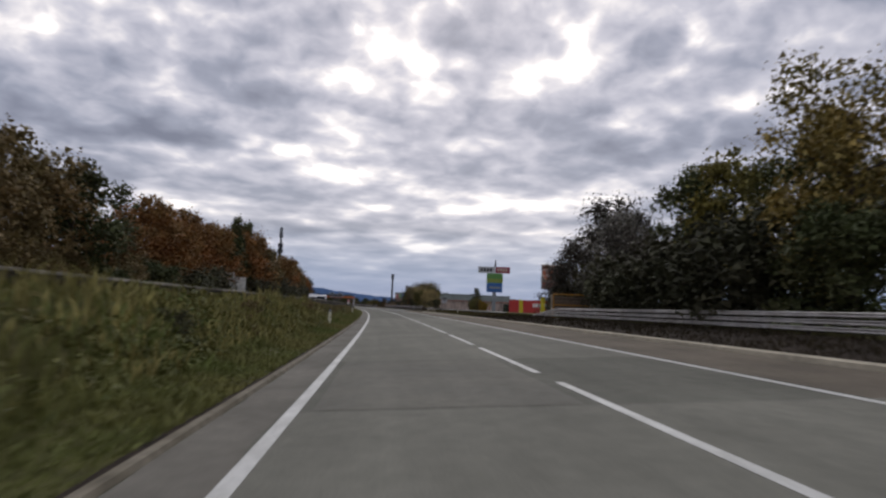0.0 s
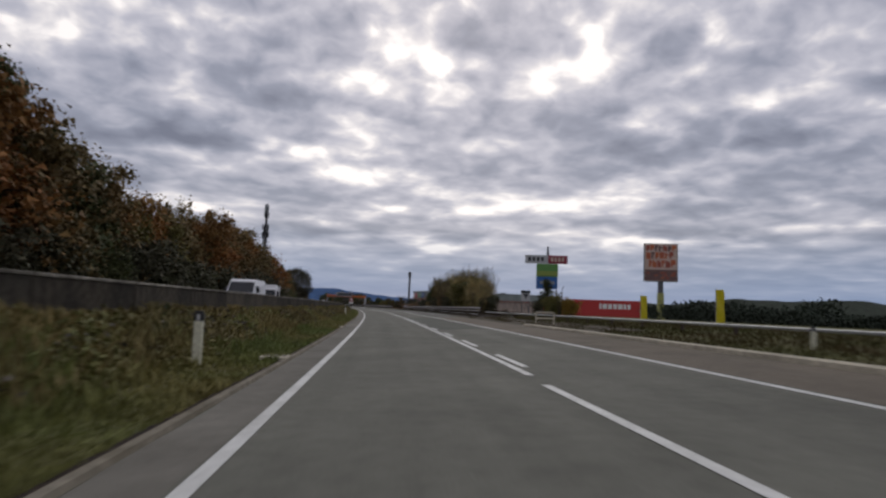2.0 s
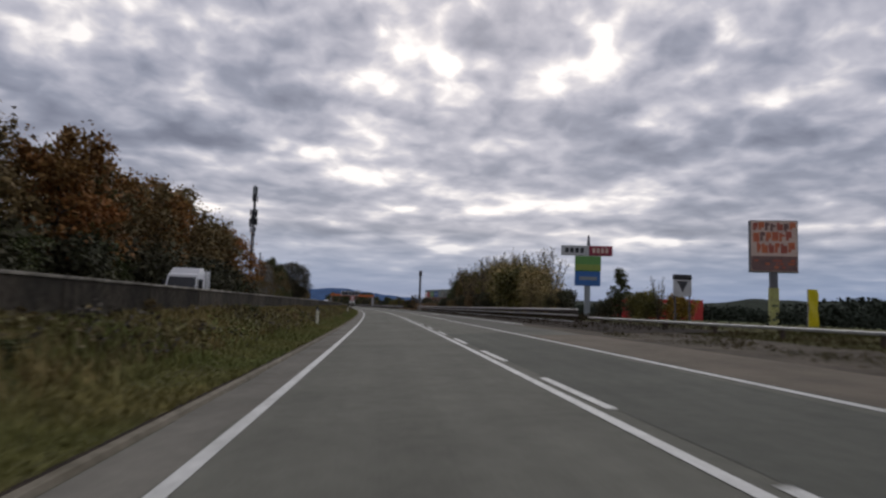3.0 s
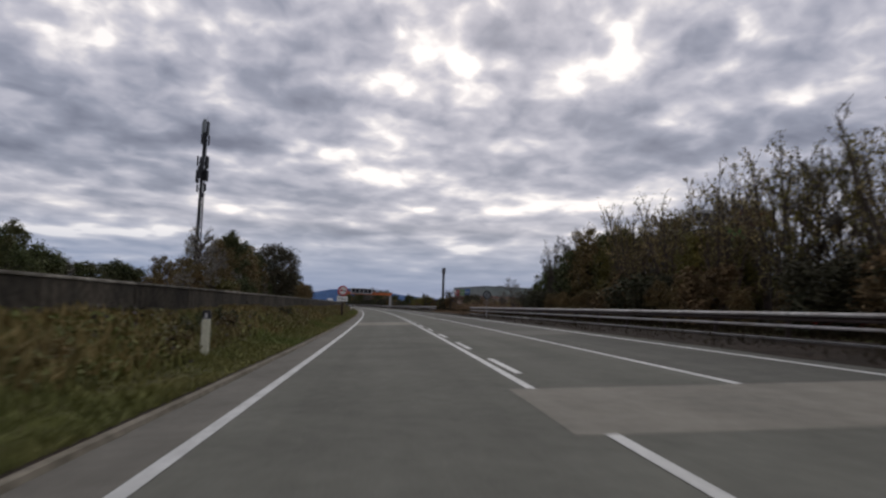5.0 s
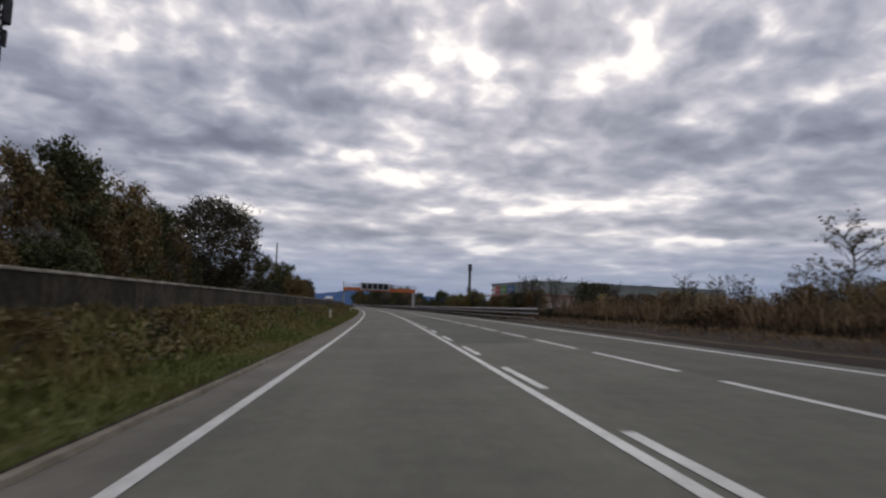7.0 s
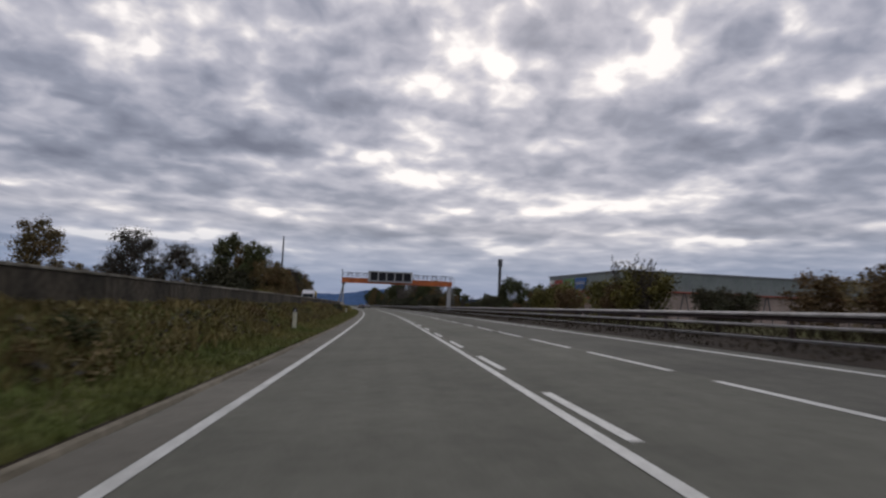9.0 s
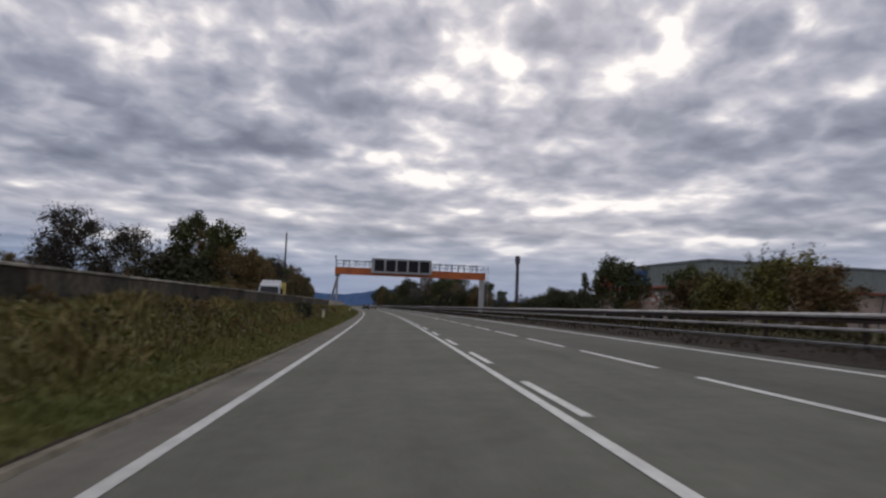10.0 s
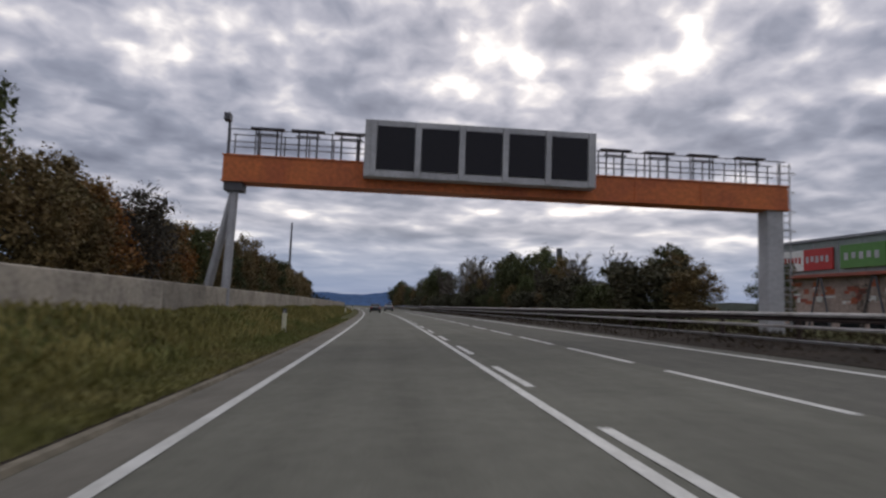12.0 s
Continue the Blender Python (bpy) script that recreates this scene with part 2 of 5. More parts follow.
LEAF_DRY = material("leaves_dry", (0.19, 0.125, 0.065), 0.85, vary=0.3, scale=0.3, second=(0.12, 0.09, 0.045), rand=0.25, island=0.3)
HALL_CLAD = material("green_grey_cladding", (0.25, 0.285, 0.265), 0.6, vary=0.12, scale=0.2, second=(0.20, 0.23, 0.215))
WOODS = material("dark_woods", (0.045, 0.055, 0.04), 1.0, vary=0.3, scale=0.05)

# dark verge soil, also the colour of the shadow line by the asphalt
DARK_SOIL_SHADE = material("dark_soil_and_shade", (0.026, 0.020, 0.015), 0.95, vary=0.4, scale=0.8, bump=0.9, bump_scale=12, second=(0.042, 0.031, 0.023))
# rust, darkened further for the shaded lower faces of the rail
RUSTY_SHADED = material("rusty_shaded_rail", (0.065, 0.045, 0.038), 0.75, metal=0.0, vary=0.35, scale=1.2, second=(0.045, 0.030, 0.026))
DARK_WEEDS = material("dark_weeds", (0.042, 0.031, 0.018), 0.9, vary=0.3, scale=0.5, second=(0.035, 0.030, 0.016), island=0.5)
LEAFY = material("green_leaf_weeds", (0.112, 0.145, 0.034), 0.75, vary=0.25, scale=0.16, second=(0.13, 0.10, 0.032), island=0.25)
PALE_WEEDS = material("straw_weeds", (0.34, 0.29, 0.11), 0.85, vary=0.25, scale=0.2, second=(0.19, 0.18, 0.06), island=0.28)
STUBBLE = material("stubble_stalks", (0.24, 0.165, 0.10), 0.9, vary=0.3, scale=0.3, second=(0.15, 0.105, 0.06), island=0.35)
BROAD_LEAF = material("broad_leaf_weeds", (0.145, 0.165, 0.045), 0.75, vary=0.25, scale=0.16, second=(0.165, 0.12, 0.05), island=0.25)
BROWN_FIELD = material("brown_stubble", (0.13, 0.085, 0.05), 0.95, vary=0.3, scale=0.2, bump=0.7, bump_scale=8, second=(0.10, 0.085, 0.04))
DUSTY_GROUND = material("dusty_hard_ground", (0.125, 0.105, 0.08), 0.9, vary=0.3, scale=0.9, bump=0.5, bump_scale=30, second=(0.08, 0.068, 0.05))
MEADOW = material("brown_green_grass", (0.075, 0.078, 0.026), 0.85, vary=0.3, scale=0.3, second=(0.085, 0.062, 0.03), island=0.3)
SHOULDER = asphalt_material("shoulder_asphalt", (0.215, 0.203, 0.170), (0.160, 0.150, 0.125))
BROWN_ASPHALT = asphalt_material("dusty_asphalt", (0.20, 0.17, 0.13), (0.15, 0.13, 0.10))
MID_ASPHALT = asphalt_material("older_asphalt", (0.232, 0.228, 0.188), (0.195, 0.192, 0.158))
PATCH = asphalt_material("pale_asphalt", (0.215, 0.208, 0.172), (0.18, 0.175, 0.148))
PALE_PATCH = asphalt_material("bleached_asphalt", (0.295, 0.275, 0.225), (0.245, 0.230, 0.19))
DARK_PATCH = asphalt_material("dark_asphalt", (0.138, 0.140, 0.116), (0.118, 0.120, 0.10))
EDGING = material("dusty_edging", (0.24, 0.215, 0.165), 0.9, vary=0.35, scale=0.9, bump=0.4, second=(0.17, 0.15, 0.11))
RIGHT_ASPHALT = asphalt_material("dark_right_asphalt", (0.150, 0.147, 0.124), (0.128, 0.126, 0.107))
KERB = material("pale_kerb", (0.52, 0.47, 0.36), 0.9, vary=0.25, scale=0.8, bump=0.4)
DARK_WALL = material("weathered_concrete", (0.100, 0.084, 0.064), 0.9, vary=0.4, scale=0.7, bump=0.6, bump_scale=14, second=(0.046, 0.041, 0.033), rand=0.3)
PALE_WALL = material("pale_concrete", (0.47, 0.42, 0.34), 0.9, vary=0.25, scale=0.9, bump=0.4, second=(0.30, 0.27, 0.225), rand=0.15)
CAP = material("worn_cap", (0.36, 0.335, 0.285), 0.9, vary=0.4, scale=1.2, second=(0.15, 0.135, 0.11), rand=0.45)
BEIGE = material("beige_render", (0.50, 0.39, 0.33), 0.85, vary=0.2, scale=0.3, second=(0.38, 0.31, 0.26))
BARE_TWIG = material("twigs", (0.11, 0.09, 0.075), 0.95, vary=0.25, scale=3)
SLAT = material("brown_slat", (0.22, 0.165, 0.12), 0.8, vary=0.25, scale=1.5, second=(0.16, 0.12, 0.09), rand=0.2)
ORANGE_SIGN = material("orange_print", (0.36, 0.085, 0.05), 0.55, vary=0.15)
BROWN_PRINT = material("brown_print", (0.19, 0.10, 0.085), 0.6, vary=0.3, scale=0.8, second=(0.13, 0.075, 0.07))
BRIGHT_ORANGE = material("bright_orange_print", (0.52, 0.15, 0.05), 0.55, vary=0.2, scale=0.9, second=(0.40, 0.09, 0.05))
OLD_YELLOW = material("faded_yellow", (0.40, 0.40, 0.13), 0.7, vary=0.3, scale=0.6, second=(0.27, 0.27, 0.11))
# red with the shade of a backlit sign face mixed in
SHADED_RED = material("shaded_red_sheeting", (0.30, 0.025, 0.05), 0.5, vary=0.15, second=(0.22, 0.02, 0.04))
LIME = material("lime_sheeting", (0.24, 0.30, 0.05), 0.5, vary=0.2)
CANOPY = material("orange_red_canopy", (0.40, 0.10, 0.055), 0.6, vary=0.25, scale=0.5, second=(0.30, 0.08, 0.05))
BOARD = material("pale_board", (0.60, 0.45, 0.37), 0.6, vary=0.15, scale=0.6)
LIGHT_RED = material("tail_lamp", (0.35, 0.01, 0.01), 0.3, vary=0.05)
DARK_PAINT = material("dark_car_paint", (0.03, 0.032, 0.04), 0.25, vary=0.05)
TRUCK_YELLOW = material("yellow_car_paint", (0.60, 0.45, 0.03), 0.35, vary=0.06)
LENS = material("lamp_glass", (0.6, 0.6, 0.6), 0.15, vary=0.05)
GREY_GREEN = material("far_field", (0.10, 0.12, 0.05), 1.0, vary=0.25, scale=0.02)

# ---------- small builders ----------
def mesh_of(name, bm, mat):
    me = bpy.data.meshes.new(name)
    bm.to_mesh(me)
    bm.free()
    me.materials.append(mat)
    return me


def part(name, bm, mat, parent=None, label=""):
    ob = new(name, mesh_of(name, bm, mat))
    if parent:
        ob.parent = parent
    if label:
        tagged(ob, label)
    return ob


def raw(name, verts, faces, mat, parent=None):
    me = bpy.data.meshes.new(name)
    me.from_pydata(verts, [], faces)
    me.materials.append(mat)
    ob = new(name, me)
    if parent:
        ob.parent = parent
    return ob


def thing(name, m, label, category, group="", kind=""):
    ob = new(name)
    ob.empty_display_size = 0.2
    ob.matrix_world = m
    return tagged(ob, label, category, group, kind)


def box(bm, x0, x1, y0, y1, z0, z1, bevel=0.0, m=None):
    g = bmesh.ops.create_cube(bm, size=1.0, matrix=(m or Matrix()) @ Matrix.LocRotScale(
        ((x0 + x1) / 2, (y0 + y1) / 2, (z0 + z1) / 2), None, (x1 - x0, y1 - y0, z1 - z0)))
    if bevel:
        es = list({e for v in g["verts"] for e in v.link_edges})
        bmesh.ops.bevel(bm, geom=es, offset=bevel, segments=2, affect="EDGES", profile=0.5)
    return bm


def tube(bm, a, b, r0, r1=None, n=8):
    a, b = Vector(a), Vector(b)
    r1 = r0 if r1 is None else r1
    q = (b - a).to_track_quat("Z", "Y").to_matrix()
    rings = []
    for c, r in ((a, r0), (b, r1)):
        rings.append([bm.verts.new(c + q @ Vector((r * math.cos(i * math.tau / n), r * math.sin(i * math.tau / n), 0))) for i in range(n)])
    for i in range(n):
        j = (i + 1) % n
        bm.faces.new((rings[0][i], rings[0][j], rings[1][j], rings[1][i]))
    bm.faces.new(rings[0][::-1])
    bm.faces.new(rings[1])
    return bm


def B():
    return bmesh.new()


def strip(name, mat, s0, s1, profile, step=5.0, parent=None, close=False):
    """A sheet or bar swept along the road; profile: points (d, z)."""
    n = max(1, round((s1 - s0) / step))
    verts, faces, k = [], [], len(profile)
    for i in range(n + 1):
        s = s0 + (s1 - s0) * i / n
        verts += [tuple(at(s, d, z)) for d, z in profile]
    for i in range(n):
        for j in range(k if close else k - 1):
            a, b = i * k + j, i * k + (j + 1) % k
            faces.append((a, b, b + k, a + k))
    if close:
        faces += [tuple(range(k)), tuple(range(n * k, n * k + k))[::-1]]
    ob = raw(name, verts, faces, mat, parent)
    plan(ob.data, [(d, s0 + (s1 - s0) * i / n) for i in range(n + 1) for d, z in profile])
    return ob


def plan(me, places):
    """Gives a mesh its place on the road, across and along, as its map."""
    layer = me.uv_layers.new(name="plan")
    for loop in me.loops:
        layer.data[loop.index].uv = places[loop.vertex_index]


# ---------- ground, road ----------
def bank(d, s):
    """Height of the ground across the leaning road."""
    top = float(np.interp(s, (36, 46, 54, 66, 250, 315, 362, 400, 420), (1.45, 1.28, 1.12, 1.04, 1.04, 1.17, 1.30, 1.20, 1.14)))
    pts = [(-3000, 1.5), (-60, 1.5), (-24, 1.2), (-16, 1.0), (-14.6, 0.86), (-4.6, 0.86), (-4.3, top - 0.04), (-3.85, top), (-2.5, 0.22), (-1.5, 0.03), (-0.80, 0.035),
           (-0.72, -0.07), (8.8, -0.07), (9.6, -0.05), (12, -0.05), (15, -0.02), (30, -0.25), (120, -1.0), (3000, -1.0)]
    for (a, p), (b, q) in zip(pts, pts[1:]):
        if a <= d <= b:
            return p + (q - p) * (d - a) / (b - a)
    return 0.0


def rough(s, d):
    """Hummocks on the grass bank."""
    if not -4.0 < d < -1.0:
        return 0.0
    fade = min(1.0, (-1.0 - d) / 1.2)
    return fade * (0.13 * noise.noise((s * 0.21, d * 0.8, 3.0)) + 0.05 * noise.noise((s * 0.45, d * 1.2, 9.0)))


def wall_top(s):
    """How far the median barrier stands over its first stretch."""
    f = max(0.0, min(1.0, (s - 140) / 200))
    return 0.17 * f * f * (3 - 2 * f)


def build_ground():
    ds = [-2400, -900, -300, -100, -60, -35, -24, -20, -16, -15, -14.6, -14.2, -9, -4.9, -4.6, -4.3, -3.9, -3.5, -3.1, -2.8, -2.5, -2.2, -1.9, -1.5, -1.2, -0.95, -0.80,
          -0.72, 3, 6, 9, 9.6, 12, 14, 16, 18, 22, 30, 50, 120, 400, 1200, 2400]
    ss = [-300, -100, -50] + [-40 + 1.5 * i for i in range(400)] + [600, 700, 850, 1000, 1300, 1700, 2100]
    verts, faces = [], []
    for s in ss:
        for d in ds:
            wob = 0.0
            if -4.0 < d < -1.0:
                wob = rough(s, d)
            if 17 < d < 60:
                wob = 0.12 * noise.noise((s * 0.12, d * 0.2, 5.0))
            verts.append(tuple(at(s, d, bank(d, s) + wob)))
    k = len(ds)
    for i in range(len(ss) - 1):
        for j in range(k - 1):
            a = i * k + j
            faces.append((a, a + 1, a + k + 1, a + k))
    ob = raw("ground", verts, faces, SOIL)
    tagged(ob, "autumn grass and bare soil beside the motorway", "ground", kind="structure")


build_ground()
road = strip("road", ASPHALT, -200, 1200, [(-0.76, -0.08), (-0.74, 0.0), (3, 0.0), (6, 0.0), (9.0, 0.0), (10.05, 0.0), (10.1, -0.08)])
tagged(road, "grey worn asphalt carriageway with white lines", "road", kind="structure")
far_road = strip("road_opposite", ASPHALT, -200, 1200, [(-14.4, 0.8), (-14.4, 0.90), (-5.0, 0.90), (-5.0, 0.8)])
tagged(far_road, "asphalt carriageway for oncoming traffic", "road", kind="structure")


def sheet(name, mat, s0, s1, d0, d1, z, label, category, wob=0.0, step=2.0):
    """A thin layer on the roadway with uneven edges."""
    n = max(1, round((s1 - s0) / step))
    verts, faces, places = [], [], []
    for i in range(n + 1):
        s = s0 + (s1 - s0) * i / n
        places += [(d0, s), (d1, s)]
        verts += [tuple(at(s, d0 + wob * noise.noise((s * 0.6, d0, 1)), z)), tuple(at(s, d1 + wob * noise.noise((s * 0.6, d1, 7)), z))]
    for i in range(n):
        faces.append((2 * i, 2 * i + 1, 2 * i + 3, 2 * i + 2))
    ob = raw(name, verts, faces, mat)
    plan(ob.data, places)
    return tagged(ob, label, category, kind="structure")


sheet("road_shoulder", SHOULDER, -60, 700, -0.745, -0.10, 0.003, "dusty pale asphalt margin beside the edge line", "road", 0.10, 0.8)
# dark strip stands in for the shadow between grass and asphalt
sheet("verge_edge_shadow", DARK_SOIL_SHADE, -60, 700, -0.96, -0.86, 0.040, "dark painted shadow line on the soil along the asphalt edge", "ground", 0.04, 0.8)
tagged(strip("edging", EDGING, -60, 700, [(-0.865, 0.0), (-0.86, 0.052), (-0.765, 0.050), (-0.745, 0.0)], step=2.0), "dusty pale concrete edging between asphalt and grass", "kerb", kind="structure")
sheet("road_layby", BROWN_ASPHALT, -60, 128, 6.75, 8.95, 0.003, "brownish asphalt margin of the slip lane", "road", 0.06)
for s0, s1, d0, d1, m, label in (
        (178.6, 181.7, 3.3, 10.0, PALE_PATCH, "pale asphalt patch that hides the worn lines"),
        (7.2, 13.3, 0.2, 3.3, PATCH, "paler repaired asphalt patch"), (57.4, 60.7, 3.4, 8.6, PATCH, "paler repaired asphalt patch"),
                (211, 217.5, -0.1, 3.55, PALE_PATCH, "wide pale asphalt patch across the lane"), (197, 200, 3.8, 9, PATCH, "narrow pale asphalt seam"), (116.2, 118.0, 3.9, 6.5, PATCH, "narrow pale asphalt seam"),
        (-30, 7.1, -0.08, 8.9, MID_ASPHALT, "older paler asphalt stretch"), (13.4, 57.3, -0.08, 6.72, MID_ASPHALT, "older paler asphalt stretch"), (100, 130, 3.9, 6.3, DARK_PATCH, "darker resurfaced asphalt stretch"),
        (260, 300, 3.9, 6.3, DARK_PATCH, "darker resurfaced asphalt stretch")):
    sheet("asphalt_patch", m, s0, s1, d0, d1, 0.0035, label, "road", 0.03)
sheet("lane_right", RIGHT_ASPHALT, 131, 700, 6.72, 10.0, 0.0025, "darker asphalt of the right lane", "road", 0.02)
sheet("verge_right", DARK_SOIL_SHADE, 128, 700, 10.02, 15.0, 0.010, "dark bare soil verge under the guard rail", "ground", 0.25)
sheet("verge_slip", DARK_SOIL_SHADE, -60, 66, 9.2, 15.5, 0.006, "dark bare soil verge under the guard rail", "ground", 0.25)
sheet("verge_field", BROWN_FIELD, 246, 300, 11.2, 24.0, 0.012, "brown stubble beside the slip opening", "ground", 0.5)
tagged(strip("kerb", KERB, -60, 104, [(8.93, -0.02), (8.95, 0.10), (9.22, 0.11), (9.26, -0.02)]), "pale dusty concrete kerb along the slip lane", "kerb", kind="structure")
sheet("slip_junction", DUSTY_GROUND, 96, 141, 8.95, 12.6, 0.004, "dusty brown hard ground beside the slip lane", "road", 0.3)


def line(d, w, s0, s1, name="edge_line", label="solid white painted road line", z=0.007):
    ob = strip(name, PAINT, s0, s1, [(d - w / 2, z), (d + w / 2, z)], step=4.0)
    return tagged(ob, label, "road marking", kind="structure")


def dashes(d, w, s0, s1, on, cycle, label, group):
    s = s0
    while s < s1:
        if s < 181.7 and s + on > 178.6:
            s += cycle
            continue
        ob = strip("dash", PAINT, s, s + on, [(d - w / 2, 0.007), (d + w / 2, 0.007)], step=3.0)
        tagged(ob, label, "road marking", group, "structure")
        s += cycle


line(0.0, 0.145, -60, 900)
line(3.62, 0.13, 80.2, 178.6, "lane_line")
line(3.62, 0.13, 181.7, 900, "lane_line")
dashes(3.55, 0.13, -28.2, 79, 6.4, 7.75, "long white lane dash on grey asphalt", "lane dashes")
dashes(3.86, 0.13, 81.6, 500, 3.0, 6.0, "short white lane dash beside the solid line", "short lane dashes")
line(6.58, 0.14, -60, 178.6, "slip_line")
line(6.6, 0.14, 181.7, 226.9, "slip_line")
dashes(6.6, 0.14, 228.35, 296, 4.35, 5.745, "white dash of the right lane", "right lane dashes")
dashes(6.6, 0.14, 297.3, 520, 4.4, 5.886, "white dash of the right lane", "right lane dashes")
line(9.35, 0.16, 140, 178.6, "outer_line")
line(9.35, 0.16, 181.7, 900, "outer_line")
line(-5.4, 0.15, -60, 700, "opposite_line", z=0.907)
line(-14.0, 0.15, -60, 700, "opposite_edge_line", z=0.907)


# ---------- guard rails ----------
# worn steel tone, also used to paint sky light on the rail's top
PALE_STEEL = material("pale_worn_lit_steel", (0.52, 0.50, 0.48), 0.55, metal=0.2, vary=0.3, scale=0.8, second=(0.36, 0.33, 0.30))

def ramp_end(g, s0, s1, d, zs, mat):
    """The rail's beams running down into the soil."""
    for zz in zs:
        verts, faces = [], []
        for i in range(7):
            s, drop = s0 + (s1 - s0) * i / 6, (zz + 0.10) * (i / 6) ** 1.3
            verts += [tuple(at(s, d + a, zz - drop + b)) for a, b in ((0, -0.08), (-0.07, -0.04), (-0.07, 0.05), (0, 0.08), (0.03, 0.0))]
        for i in range(6):
            for k in range(5):
                a, b = i * 5 + k, i * 5 + (k + 1) % 5
                faces.append((a, b, b + 5, a + 5))
        raw("end_beam", verts, faces, mat, g)


def guard_rail(s0, s1, d, z=0.0, triple=False, low=False):
    g = thing("guard_rail", Matrix(), "weathered galvanised steel guard rail on posts in dark soil", "guard rail", "guard rails")
    if triple:
        for zz in (0.24, 0.48, 0.72):
            strip("beam", PALE_STEEL, s0, s1, [(d, zz - 0.085), (d - 0.07, zz - 0.05), (d - 0.03, zz), (d - 0.07, zz + 0.05), (d, zz + 0.085), (d + 0.02, zz)], parent=g, close=True)
        ramp_end(g, s1, s1 + 10, d, (0.24, 0.48, 0.72), PALE_STEEL)
    else:
        zz = z + 0.68
        if low:
            strip("beam", STEEL, s0, s1, [(d, zz + 0.02), (d - 0.05, zz + 0.04), (d - 0.05, zz + 0.10), (d, zz + 0.12), (d + 0.03, zz + 0.07)], parent=g, close=True)
        prof = [(d, zz - 0.07), (d - 0.06, zz - 0.04), (d - 0.02, zz + 0.01), (d - 0.06, zz + 0.06), (d, zz + 0.09), (d + 0.02, zz + 0.06), (d + 0.02, zz - 0.04)]
        if not low:
            # sky light on the upper face is coloured in as a pale strip over the dark beam
            strip("beam", RUSTY_SHADED, s0, s1, prof, parent=g, close=True)
            strip("skylit_top_edge", PALE_STEEL, s0, s1, [(d - 0.10, zz + 0.07), (d - 0.13, zz + 0.12), (d - 0.10, zz + 0.17), (d + 0.06, zz + 0.18), (d + 0.06, zz + 0.14)], parent=g, close=True)
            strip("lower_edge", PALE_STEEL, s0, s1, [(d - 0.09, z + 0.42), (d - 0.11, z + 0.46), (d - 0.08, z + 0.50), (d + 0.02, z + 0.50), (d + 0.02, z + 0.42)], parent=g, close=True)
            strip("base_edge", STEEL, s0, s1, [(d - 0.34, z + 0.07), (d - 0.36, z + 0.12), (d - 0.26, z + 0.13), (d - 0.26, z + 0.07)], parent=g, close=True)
    me = mesh_of("post", box(B(), -0.05, 0.05, -0.06, 0.06, -0.1, 0.80, 0.01), RUSTY_SHADED)
    s = s0 + 0.5
    while s < s1:
        o = new("post", me)
        o.parent = g
        o.matrix_world = stand(s, d + 0.09, z)
        s += 4.0
    return g


guard_rail(-40, 50, 15.4, triple=True)
guard_rail(63, 141.5, 13.7, -0.42, low=True)
guard_rail(142, 251, 13.2)
guard_rail(287, 620, 13.2)


